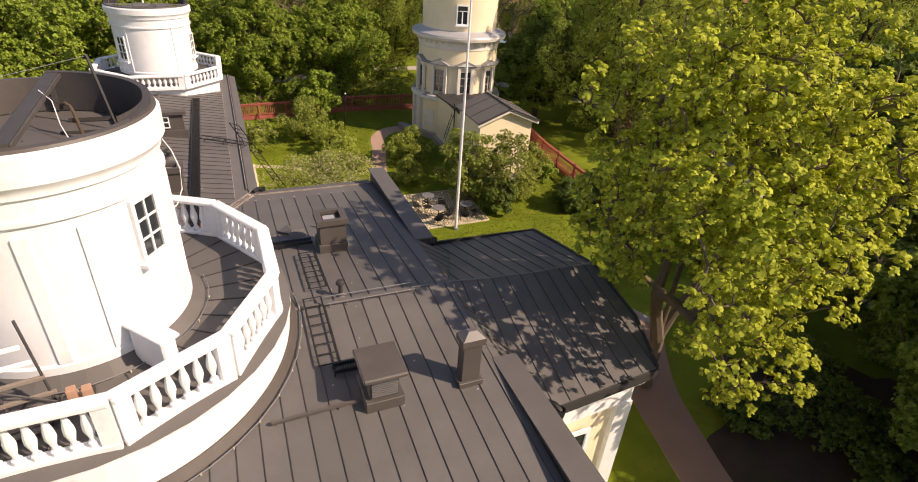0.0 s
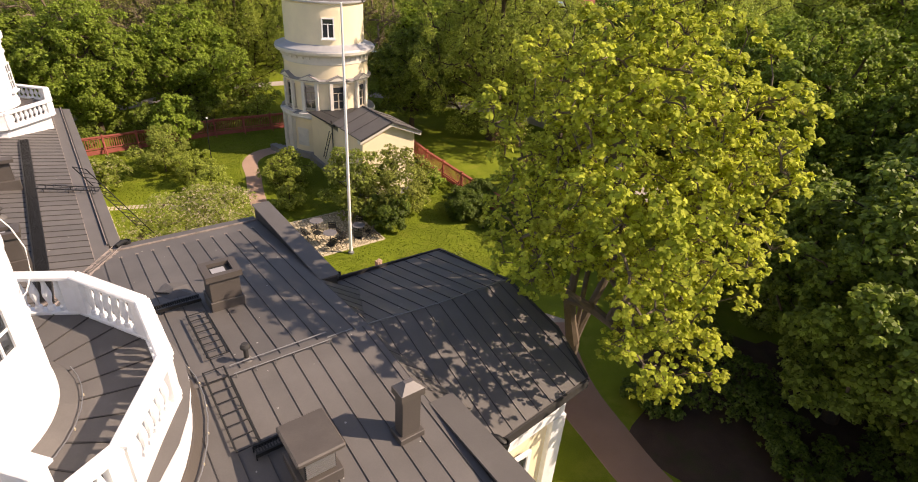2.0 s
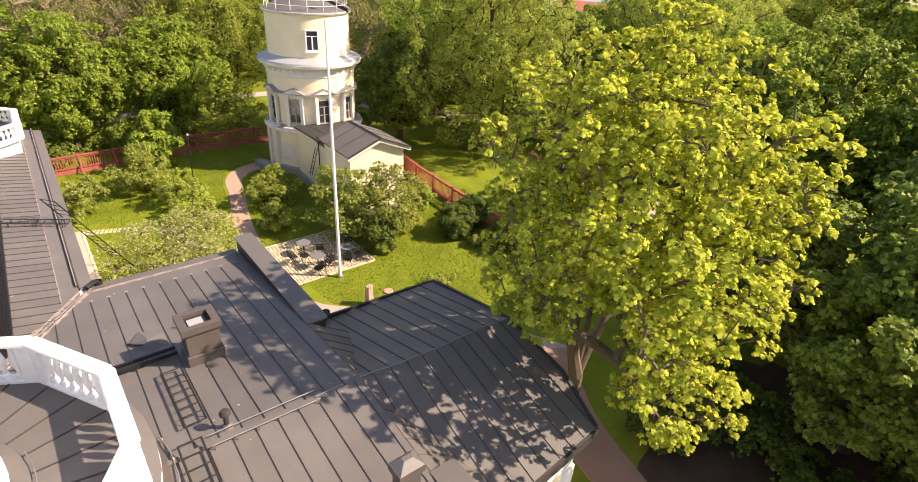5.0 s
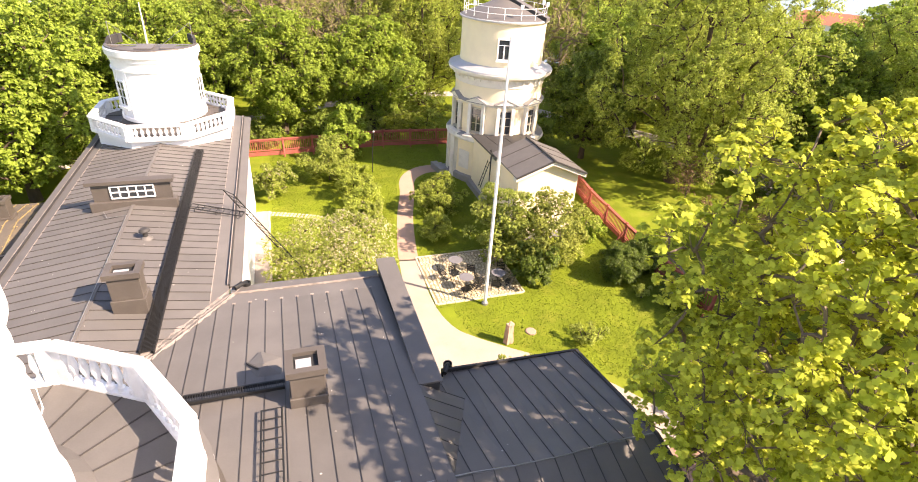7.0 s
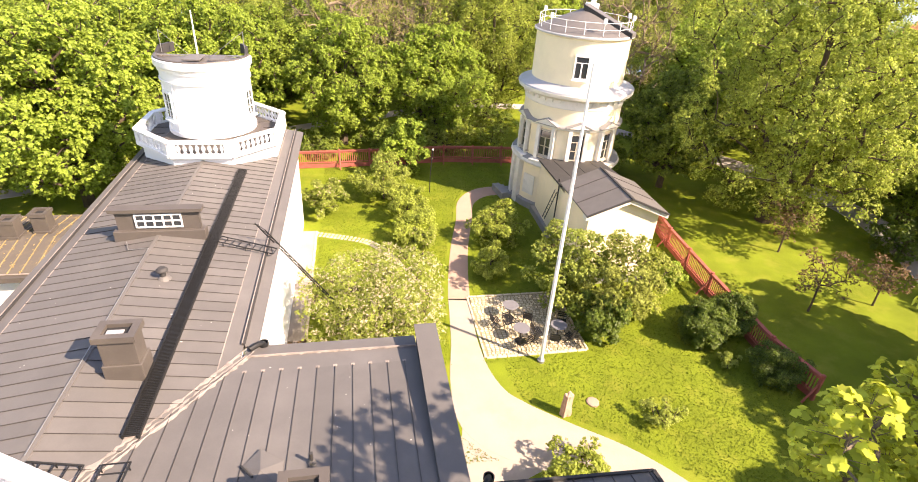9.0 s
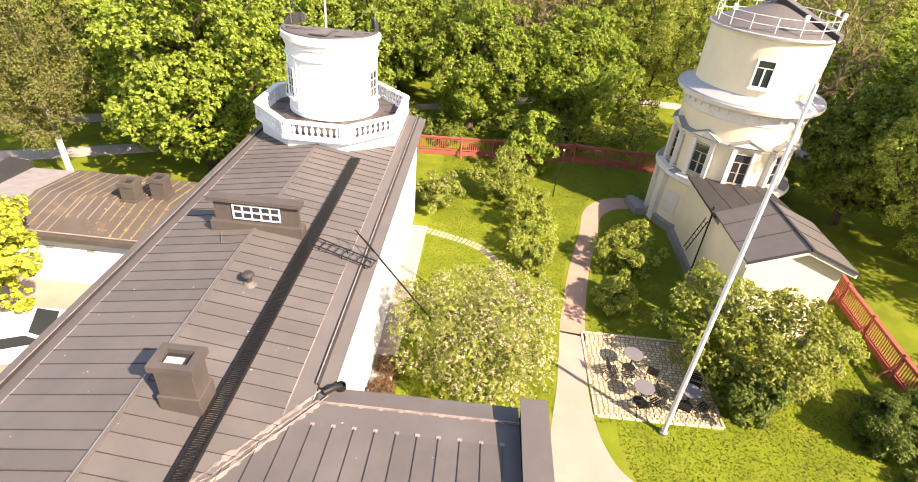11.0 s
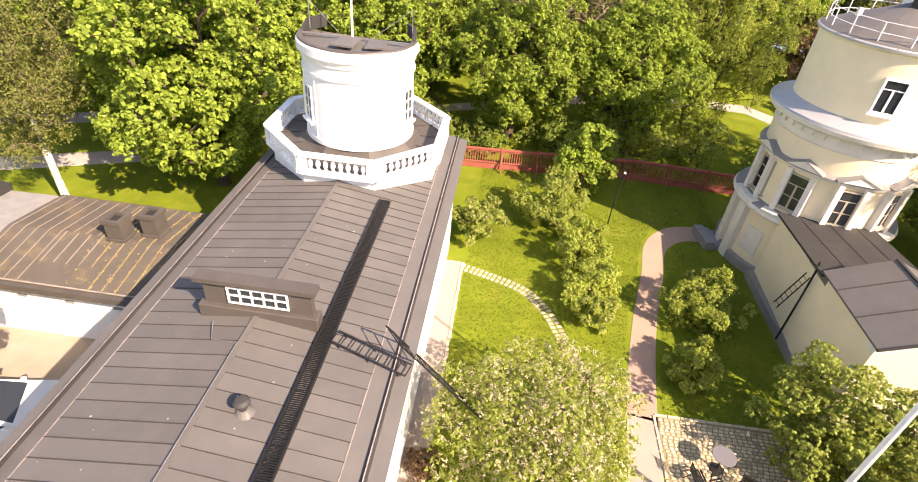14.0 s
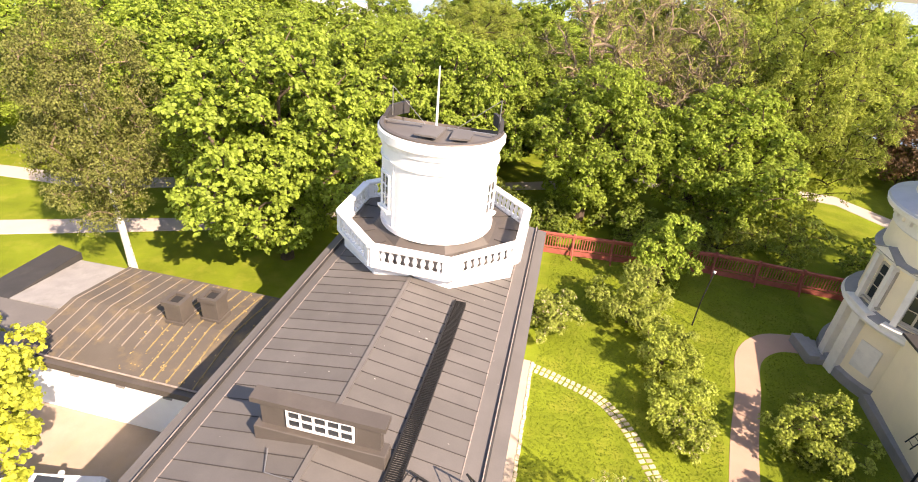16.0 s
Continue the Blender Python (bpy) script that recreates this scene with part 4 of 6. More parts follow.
for f in ((3, 2, 1, 0), (0, 1, 5, 4), (1, 2, 6, 5), (2, 3, 7, 6), (3, 0, 4, 7), (4, 5, 6, 7)):
    bm.faces.new([v[i] for i in f])
part("hipped_cap", bm, material("worn_shiny_sheet", (0.13, 0.12, 0.115), 0.4, 0.1, 0.15, 3, 30, 0.05), c3, "worn shiny hipped metal cap")


def pipe_vent(label, at, h, r=0.055, hood=True):
    v = thing("roof_vent", label, "vent", at)
    part("pipe", rod((0, 0, -0.1), (0, 0, h), r, n=12), ROOF_DARK, v, smooth=True)
    if hood:
        part("hood", lathe([(0.0, h + 0.09), (r * 1.3, h + 0.08), (r * 2.0, h + 0.02), (r * 2.0, h - 0.02), (0.0, h - 0.02)], 16), ROOF_DARK, v, smooth=True)
    part("flashing", lathe([(r * 2.6, -0.02), (r * 1.4, 0.08), (r, 0.1)], 14), ROOF, v)
    return v


pipe_vent("dark metal roof vent pipe with hood", (2.15, 10.45, 6.37), 0.38)
pipe_vent("mushroom-shaped dark metal roof vent", (-2.22, 21.85, 5.97), 0.3, 0.085)
pipe_vent("short dark roof vent pipe", (2.45, 14.8, 5.93), 0.3, 0.04, False)
pipe_vent("mushroom-shaped dark metal roof vent", (-0.75, 14.15, 6.0), 0.26, 0.085)


def ladder(label, a, b, width, lift, step=0.3, n=None):
    """A black iron ladder from a to b, lying on a roof or leaning."""
    a, b = Vector(a), Vector(b)
    l = thing("roof_ladder", label, "ladder")
    d = (b - a).normalized()
    side = d.cross(Vector((0, 0, 1))).normalized() * width / 2
    up = Vector((0, 0, lift))
    for s in (-1, 1):
        part("side_rail", rod(a + side * s + up, b + side * s + up, 0.022), IRON, l)
    n = int((b - a).length / step)
    for k in range(n + 1):
        p = a + d * (b - a).length * k / n + up
        part("rung", rod(p - side, p + side, 0.014), IRON, l)
    for k in (0.1, 0.5, 0.9):
        for s in (-1, 1):
            p = a.lerp(b, k) + side * s
            part("bracket", rod(p - Vector((0, 0, 0.05)), p + up, 0.014), IRON, l)
    return l


ladder("black iron ladder lying on the main roof slope", (1.43, 8.15, 6.2), (1.43, 10.35, 6.4), 0.42, 0.12)
ladder("black iron ladder lying on the main roof slope", (1.66, 10.85, 6.33), (1.66, 12.95, 6.12), 0.42, 0.12)
ladder("black iron ladder across the wing roof to the eave", (-1.1, 24.2, 5.8), (0.72, 23.75, 5.5), 0.36, 0.14, 0.22)
ladder("black iron escape ladder leaning from the eave to the lawn", (0.3, 23.95, 6.5), (3.35, 26.4, 0.05), 0.6, 0.0, 0.3)
ladder("black iron ladder lying near the walkway end", (-1.3, 15.2, 5.9), (-1.3, 14.2, 6.0), 0.5, 0.12, 0.25)
ladder("black iron ladder lying on the wing roof", (-2.9, 15.1, 6.1), (-1.9, 15.0, 5.95), 0.4, 0.1, 0.22)


def walkway(label, a, b, width, z_of, lift):
    """A steel grating walkway on brackets."""
    w = thing("roof_walkway", label, "walkway")
    a, b = Vector((*a, 0)), Vector((*b, 0))
    d = (b - a).normalized()
    side = Vector((-d.y, d.x, 0)) * width / 2
    for s in (-1, 1):
        p, q = a + side * s, b + side * s
        p.z, q.z = z_of(p.x, p.y) + lift, z_of(q.x, q.y) + lift
        p.z = q.z = max(p.z, q.z)
        m = Matrix.Translation((p + q) / 2) @ Matrix.Rotation(math.atan2(d.y, d.x), 4, "Z")
        ln = (q - p).length
        part("edge_bar", box(-ln / 2, ln / 2, -0.02, 0.02, -0.06, 0.03, m=m), IRON, w)
    zt = max(z_of(*(a + side)[:2]), z_of(*(a - side)[:2])) + lift
    ln = (b - a).length
    bar = mesh_of("grating_bar", box(-0.009, 0.009, -width / 2, width / 2, -0.03, 0.0), IRON)
    n = int(ln / 0.052)
    for k in range(n):
        p = a + d * (k + 0.5) * ln / n
        m = Matrix.Translation((p.x, p.y, zt)) @ Matrix.Rotation(math.atan2(d.y, d.x), 4, "Z")
        if k < 290:
            ob = new("grating_bar", bar)
            ob.parent = w
            ob.matrix_local = m
    for k in range(int(ln / 1.2) + 1):
        p = a + d * min(ln, k * 1.2)
        for s in (-1, 1):
            q = p + side * s
            part("bracket", rod((q.x, q.y, z_of(q.x, q.y) - 0.02), (q.x, q.y, zt), 0.016), IRON, w)
    return w


walkway("long black steel grating walkway along the wing ridge", (-1.32, 15.95), (-1.32, 30.3), 0.31, z_wing, 0.07)
walkway("short black steel grating walkway on the main roof", (-0.2, 13.74), (1.95, 13.74), 0.24, z_main, 0.14)
walkway("short black steel grating step to the ventilation housing", (1.5, 8.0), (2.2, 8.0), 0.2, z_main, 0.14)

dormer = thing("dormer", "low dark sheet metal dormer with a row of small panes", "dormer", (-2.95, 24.38, 5.92))
part("body", box(-1.28, 1.28, 0.03, 0.2, -0.3, 1.05), STACK, dormer)
part("base_apron", box(-1.42, 1.42, -0.1, 0.26, -0.45, 0.34, bevel=0.015), STACK, dormer)
part("dormer_roof", slope_slab([(-1.42, -0.1, 1.13), (1.42, -0.1, 1.13), (1.42, 0.24, 1.15), (-1.42, 0.24, 1.15)], 0.12), STACK, dormer)
win = tagged(part("window", box(-0.68, 0.72, -0.0, 0.04, 0.47, 0.9), GLASS, dormer), "white-framed row of ten small panes")
for k in range(6):
    x = -0.68 + 1.4 * k / 5
    part("glazing_bar", box(x - 0.022, x + 0.022, -0.025, 0.01, 0.45, 0.92), WHITE_TRIM, win)
for z in (0.45, 0.68, 0.9):
    part("glazing_bar", box(-0.7, 0.74, -0.022, 0.01, z - 0.02, z + 0.025), WHITE_TRIM, win)

hump = thing("roof_cricket", "small sheet metal snow cricket above the chimney", "roof part", (1.49, 14.62, 5.95))
bm = bmesh.new()
v = [bm.verts.new(p) for p in ((-0.42, 0.25, -0.02), (0.4, 0.3, -0.02), (-0.1, 0.65, 0.0), (-0.2, -0.4, 0.0), (0.4, -0.35, 0.02), (0.0, 0.0, 0.16))]
for f in ((0, 5, 3), (0, 2, 5), (2, 1, 5), (1, 4, 5), (4, 3, 5)):
    bm.faces.new([v[i] for i in f])
part("sheet", bm, ROOF, hump)
part("dark_edge", rod((-0.42, 0.25, 0.02), (-0.15, -0.1, 0.1), 0.025), ROOF_DARK, hump)

wire = thing("lightning_conductor", "thin metal conductor rail on stand-offs along the ridge and drum", "cable")
for y in (10.0, 10.3):
    part("ridge_rod", rod((1.75, y, 6.52), (3.95, y - 0.0, 6.5), 0.012), STEEL, wire)
for k in range(6):
    part("stand_off", rod((1.8 + 0.42 * k, 10.0, 6.4), (1.8 + 0.42 * k, 10.0, 6.53), 0.012), STEEL, wire)
ring = [(T1[0] + 4.2 * math.cos(radians(a)), T1[1] + 4.2 * math.sin(radians(a))) for a in range(-100, 20, 8)]
part("drum_cable", tube([(x, y, z_main(x, y) + 0.07) for x, y in ring], [0.014] * len(ring), None, 5), STEEL, wire)
bm = bmesh.new()
rows = []
for a in range(-112, 72, 4):
    c, d = math.cos(radians(a)), math.sin(radians(a))
    rows.append([bm.verts.new((T1[0] + r * c, T1[1] + r * d, max(z_main(T1[0] + r * c, T1[1] + r * d), 5.4) + up)) for r, up in ((3.955, 0.2), (3.99, 0.2), (4.1, 0.02), (4.1, -0.03), (3.955, -0.03))])
for p, q in zip(rows, rows[1:]):
    for k in range(5):
        bm.faces.new((p[k], q[k], q[(k + 1) % 5], p[(k + 1) % 5]))
part("drum_flashing", bm, STACK, main_roof, "dark sheet flashing round the foot of the tower wall")
clip_mesh = mesh_of("cable_clip", lathe([(0.0, 0.0), (0.016, 0.0), (0.018, 0.05), (0.0, 0.065)], 8), STONE)
for a in range(-98, 14, 9):
    x, y = T1[0] + 4.2 * math.cos(radians(a)), T1[1] + 4.2 * math.sin(radians(a))
    ob = new("cable_clip", clip_mesh)
    ob.parent = wire
    ob.matrix_local = Matrix.Translation((x, y, z_main(x, y) + 0.03))
for a in range(-104, 14, 20):
    ob = new("cable_clip", clip_mesh)
    ob.parent = wire
    ob.matrix_local = Matrix.Translation((T1[0] + 2.35 * math.cos(radians(a)), T1[1] + 2.35 * math.sin(radians(a)), 7.3))
ring = [(T1[0] + 2.35 * math.cos(radians(a)), T1[1] + 2.35 * math.sin(radians(a))) for a in range(-110, 20, 8)]
part("terrace_cable", tube([(x, y, 7.36) for x, y in ring], [0.011] * len(ring), None, 5), STEEL, wire)
part("dormer_cable", tube([(-3.9, 24.0, 6.05), (-3.7, 23.5, 6.03), (-3.05, 23.4, 6.14), (-3.02, 20, 6.14), (-3.02, 15.5, 6.14)], [0.012] * 5, None, 5), STEEL, wire)
ridge = [(3.9 + 5.9 * t, 10.15 + 0.3 * t + 0.05 * math.sin(9 * t)) for t in (0, 0.12, 0.25, 0.4, 0.6, 0.8, 1.0)]
part("portico_cable", tube([(x, y, z_portico(x, y) + 0.06) for x, y in ridge], [0.015] * len(ridge), None, 5), STEEL, wire)
snow = thing("snow_guard", "thin snow guard bar on the main roof", "snow guard")
part("bar", slope_slab([(0.12, 7.02, 6.2), (1.86, 7.06, 6.2), (1.86, 7.12, 6.2), (0.12, 7.08, 6.2)], 0.06), STACK, snow)
for x in (0.2, 0.8, 1.4):
    part("bracket", rod((x, 7.06, 6.03), (x, 7.06, 6.16), 0.015), STACK, snow)


def drain(at, turn):
    g = thing("rain_outlet", "black round rain outlet at the valley gutter", "gutter outlet", at, turn)
    part("elbow", tube([(-0.25, 0, 0.03), (0, 0, 0.06), (0.14, 0, 0.0), (0.16, 0, -0.3)], [0.07, 0.08, 0.08, 0.07], None, 10), IRON, g, smooth=True)
    part("hopper", lathe([(0.09, -0.3), (0.13, -0.05), (0.13, 0.03), (0.1, 0.03)], 14, at=(0.16, 0)), IRON, g)


drain((0.8, 19.0, 5.55), 40)
drain((6.15, 14.55, 4.97), 60)
drain((6.3, 6.55, 4.97), -60)

# ---- roofs of the two white towers ----
def tower_top(c, r, z, arcs, h, mat):
    """A dark curved upstand round part of the roof edge, with rods and wires."""
    t = thing("roof_upstand", "dark sheet metal curved upstand on the tower roof", "roof upstand", (*c, z))
    for a0, a1 in arcs:
        n = int(abs(a1 - a0) / 6)
        bm = bmesh.new()
        rows = []
        for k in range(n + 1):
            a = radians(a0 + (a1 - a0) * k / n)
            hh = h * min(1.0, 0.1 + 2.2 * (k if a0 < 90 else n - k) / n)
            rows.append([bm.verts.new((rr * math.cos(a), rr * math.sin(a), zz)) for rr, zz in ((r, -0.1), (r, hh), (r - 0.12, hh), (r - 0.1, -0.1))])
        for p, q in zip(rows, rows[1:]):
            for i in range(4):
                bm.faces.new((p[i], q[i], q[(i + 1) % 4], p[(i + 1) % 4]))
        bm.faces.new(rows[0])
        bm.faces.new(rows[-1][::-1])
        part("curved_sheet", bm, mat, t)
    return t


SHEET_DARK = material("dark_metal_with_shade", (0.062, 0.058, 0.058), 0.6, 0.0, 0.25, 3, 30, 0.1, spec=0.3)
top1 = tower_top(T1, 2.05, 11.5, [(-34, 86)], 0.16, SHEET_DARK)
# The lining's dark colour holds the shade inside the upstand.
part("inner_lining", lathe([(1.93, -0.58), (1.93, 0.12)], 40, a0=-32, a1=86), SHEET_DARK, top1, "inner face of the upstand, its shade put in as dark colour")
part("cross_beam", slope_slab([(0.2, -1.96, 0.09), (0.42, -1.92, 0.09), (0.36, 1.92, 0.15), (0.14, 1.94, 0.15)], 0.09), SHEET_DARK, top1, "dark sheet-clad beam across the sunken roof")
part("beam_edge", slope_slab([(0.43, -1.92, 0.08), (0.46, -1.91, 0.08), (0.4, 1.9, 0.14), (0.37, 1.91, 0.14)], 0.07), STACK, top1)
part("beam_post", box(0.16, 0.24, 1.8, 1.88, -0.55, 0.12), SHEET_DARK, top1)
part("rod", rod((1.36, 0.45, -0.55), (1.14, 0.62, 0.74), 0.026), SHEET_DARK, top1)
part("rod_foot", lathe([(0.001, -0.55), (0.1, -0.55), (0.09, -0.49), (0.03, -0.46), (0.001, -0.46)], 10, at=(1.36, 0.45)), SHEET_DARK, top1)
part("hand_hoop", tube([(0.9, 0.0, -0.55), (0.84, 0.06, -0.1), (0.8, 0.1, 0.0), (0.73, 0.16, 0.04), (0.66, 0.22, 0.0), (0.64, 0.24, -0.08)], [0.03] * 6, None, 8), BARK, top1, "rusty pipe hoop")
part("hoop_stay", rod((0.66, 0.22, -0.02), (0.36, 0.7, 0.05), 0.012, n=5), SHEET_DARK, top1)
part("loose_wire", tube([(0.3, 0.6, 0.16), (0.52, 0.3, 0.05), (0.6, 0.05, -0.3), (0.72, -0.15, -0.54)], [0.009] * 4, None, 5), POLE, top1, "thin white wire")
part("stay_wire", rod((1.14, 0.62, 0.72), (-3.6, -2.2, 0.02), 0.005, n=4), STEEL, top1)
for y in (-1.2, -0.45, 0.3, 1.05):
    part("roof_seam", box(0.5, math.sqrt(1.9 ** 2 - y * y), y - 0.01, y + 0.01, -0.56, -0.5), SEAM, top1)
for ob in list(scene.objects):
    if ob.name.split(".")[0] in ("cornice", "roof_rim", "flat_roof") and ob.parent is not None and ob.parent.name.startswith("round_tower") and abs(ob.parent.location.y - T3[1]) < 0.01:
        for v in ob.data.vertices:
            if v.co.y > 0.1 and v.co.z > 2.6:
                v.co.z -= 0.36 * (v.co.y - 0.1)
top3 = tower_top(T3, 1.92, 9.98, [(-8, 38), (142, 188)], 0.3, ROOF_DARK)
part("cross_bar", box(-1.9, 1.9, -0.3, -0.25, 0.0, 0.05), STEEL, top3)
part("hatch_sheet", slope_slab([(-0.55, -1.3, 0.06), (0.15, -1.35, 0.06), (0.25, -0.4, 0.1), (-0.45, -0.4, 0.1)], 0.05), ROOF, top3)
part("hatch_sheet", slope_slab([(0.5, -1.2, 0.05), (1.1, -1.1, 0.05), (1.1, -0.4, 0.09), (0.5, -0.4, 0.09)], 0.05), ROOF, top3)
part("mast", tube([(-0.15, -0.2, 0), (-0.15, -0.2, 1.0), (-0.15, -0.2, 1.85)], [0.04, 0.035, 0.02], None, 8), POLE, top3)
for x, y in ((-1.75, 0.3), (1.75, 0.3)):
    part("rod", rod((x, y, 0), (x, y, 0.95), 0.018), STEEL, top3)
    part("stay_wire", rod((x, y, 0.95), (x * 0.3, -0.2, 0.05), 0.01, n=4), STEEL, top3)
for c, r, z0, z1, angs in ((T1, 2.0, 7.7, 10.15, (-62, -14, -86, 10)), (T3, 1.86, 6.92, 9.05, (-150, -128, -55, -28, 25))):
    for a in angs:
        strip = tagged(part("pilaster", box(-0.03, 0.035, -0.1, 0.1, z0, z1, m=Matrix.Translation((*c, 0)) @ round_m(a, r)), WHITE_TRIM), "flat white pilaster strip on the drum", "pilaster", kind="structure")

porch = thing("terrace_gate_pier", "white rendered pier on the large tower terrace", "pier", (-1.55, 8.0, 7.3), -50)
part("pier", box(-0.55, 0.35, -0.14, 0.14, 0, 0.75, bevel=0.03), WHITE, porch)
part("coping", box(-0.6, 0.42, -0.19, 0.19, 0.75, 0.83, bevel=0.02), WHITE_TRIM, porch)
scaf = thing("scaffold_rack", "rusty scaffold frame with timber boards on the terrace", "scaffold", (-3.7, 7.4, 7.3), 10)
for x in (-1.0, 0.0, 0.62):
    part("standard", rod((x, 0, 0), (x - 0.12, 0.12, 1.75), 0.022), SHEET_DARK, scaf, "dark steel tube")
for k, z in enumerate((0.28, 0.6, 0.92, 1.22)):
    part("ledger", box(-1.15, 0.68 - 0.08 * k, -0.03 + 0.04 * k, 0.03 + 0.04 * k, z, z + 0.07, bevel=0.008), WHITE_TRIM if k > 1 else WOOD, scaf)
part("brace", rod((-0.95, 0.02, 1.3), (0.85, -0.12, 0.05), 0.02), SHEET_DARK, scaf)
part("brace", rod((-0.5, 0.05, 0.3), (0.1, 0.1, 1.2), 0.015), STEEL, scaf)
for k in range(4):
    part("board", box(-1.0 + 0.2 * k, 0.5 + 0.16 * k, -0.52 + 0.13 * k, -0.42 + 0.13 * k, 0.02 + 0.03 * k, 0.06 + 0.03 * k), WOOD, scaf)
for x, h in ((0.82, 0.46), (1.02, 0.4)):
    part("timber_block", box(x, x + 0.14, -0.3, -0.14, 0.0, h, bevel=0.01), material("reddish_timber", (0.42, 0.25, 0.17), 0.8, 0, 0.2, 4, 40, 0.2), scaf, "short reddish timber block")

part("drum_down_cable", tube([(T1[0] + rr * math.cos(radians(a)), T1[1] + rr * math.sin(radians(a)), z) for rr, a, z in ((2.1, 0, 10.85), (2.2, 2, 10.6), (2.28, 3, 10.2), (2.24, 4, 9.75), (2.1, 3, 9.45), (2.03, 2, 9.4))], [0.011] * 6, None, 5), POLE, wire, "pale cable hanging down the drum")

# ---- garden ----
patio = thing("patio", "square patio of pale cobblestones set in the lawn", "paving", kind="structure")
part("joint_bed", prism([(8.65, 23.8), (13.1, 23.85), (13.1, 28.1), (8.65, 28.05)], -0.04, 0.012), material("sandy_joints", (0.27, 0.215, 0.12), 0.95, 0, 0.25, 3, 40, 0.4), patio)
rng = random.Random(5)
bm = bmesh.new()
y = 23.85
while y < 28.0:
    x = 8.7 + rng.uniform(0, 0.08)
    while x < 13.0:
        lx, ly = rng.uniform(0.13, 0.17), 0.1
        h = 0.035 + rng.uniform(-0.006, 0.008)
        q = [(x, y), (x + lx, y), (x + lx, y + ly), (x, y + ly)]
        lo = [bm.verts.new((a, b, 0.0)) for a, b in q]
        hi = [bm.verts.new((a + (0.015 if a == x else -0.015), b + (0.013 if b == y else -0.013), h)) for a, b in q]
        bm.faces.new(hi)
        for i in range(4):
            bm.faces.new((lo[i], lo[(i + 1) % 4], hi[(i + 1) % 4], hi[i]))
        x += lx + 0.035
    y += 0.135
tagged(part("cobblestones", bm, STONE, patio), "pale worn cobblestones", kind="stuff")
kerb = mesh_of("kerb_stone", box(-0.21, 0.21, -0.05, 0.05, -0.03, 0.05, bevel=0.012), STONE)
for x0, y0, x1, y1 in ((8.62, 23.78, 13.12, 23.82), (8.62, 28.12, 13.12, 28.14), (8.6, 23.78, 8.6, 28.12), (13.14, 23.8, 13.14, 28.12)):
    n = int(math.hypot(x1 - x0, y1 - y0) / 0.44)
    for k in range(n):
        ob = new("kerb_stone", kerb)
        ob.parent = patio
        ob.matrix_local = Matrix.Translation((x0 + (x1 - x0) * (k + 0.5) / n, y0 + (y1 - y0) * (k + 0.5) / n, 0)) @ Matrix.Rotation(math.atan2(y1 - y0, x1 - x0), 4, "Z")


def cafe_table(at, mat, label):
    t = thing("cafe_table", label, "table", at, group="garden tables")
    part("tabletop", lathe([(0.0, 0.72), (0.36, 0.72), (0.37, 0.73), (0.36, 0.745), (0.0, 0.745)], 24), mat, t)
    part("stem", rod((0, 0, 0.05), (0, 0, 0.72), 0.03, n=10), IRON, t)
    part("foot", lathe([(0.22, 0.0), (0.22, 0.03), (0.05, 0.06)], 16), IRON, t)
    return t


def garden_chair():
    c = thing("garden_chair", "black folding garden chair with slatted seat and back", "chair", (0, 0, 0), group="garden chairs")
    for k in range(5):
        part("seat_slat", box(-0.2, 0.2, -0.19 + 0.08 * k, -0.135 + 0.08 * k, 0.43, 0.45), IRON, c)
    for k in range(3):
        part("back_slat", box(-0.2, 0.2, 0.2, 0.22, 0.56 + 0.1 * k, 0.62 + 0.1 * k), IRON, c)
    for x in (-0.19, 0.19):
        part("leg", rod((x, -0.2, 0), (x, 0.12, 0.45), 0.014), IRON, c)
        part("leg", rod((x, 0.24, 0), (x, -0.1, 0.45), 0.014), IRON, c)
        part("back_post", rod((x, 0.12, 0.43), (x, 0.24, 0.86), 0.014), IRON, c)
    return c


for x, y in ((10.32, 24.68), (10.26, 26.33), (12.02, 24.72)):
    cafe_table((x, y, 0.03), TABLE, "round grey garden table on the cobbles")
ch = garden_chair()
ch.matrix_world = pose(10.2, 24.12, 0.03, 0, 0, 190)
for x, y, a in ((10.75, 24.3, 215), (11.05, 24.78, 95), (9.95, 25.5, 20), (10.95, 25.75, 150), (11.7, 24.2, 160), (12.45, 24.3, 215), (9.4, 25.7, 100), (12.4, 25.3, -20)):
    copy_thing(ch, pose(x, y, 0.03, 0, 0, a))

stone = thing("standing_stone", "rough reddish granite standing stone on the lawn", "stone", (10.9, 20.45, 0), 20)
bm = bmesh.new()
bmesh.ops.create_cube(bm, size=1.0)
bmesh.ops.subdivide_edges(bm, edges=bm.edges, cuts=3, use_grid_fill=True)
for v in bm.verts:
    n = noise.noise_vector(v.co * 2.3) * 0.12
    v.co = Vector((v.co.x * (0.3 - 0.05 * v.co.z) + n.x * 0.4, v.co.y * (0.24 - 0.04 * v.co.z) + n.y * 0.4, v.co.z * 1.1 + 0.5 + n.z * 0.5))
part("stone", bm, material("reddish_granite", (0.40, 0.27, 0.2), 0.9, 0, 0.25, 5, 30, 0.5), stone)
slab = thing("flat_stone", "flat reddish stone slab in the grass", "stone", (12.2, 20.9, 0))
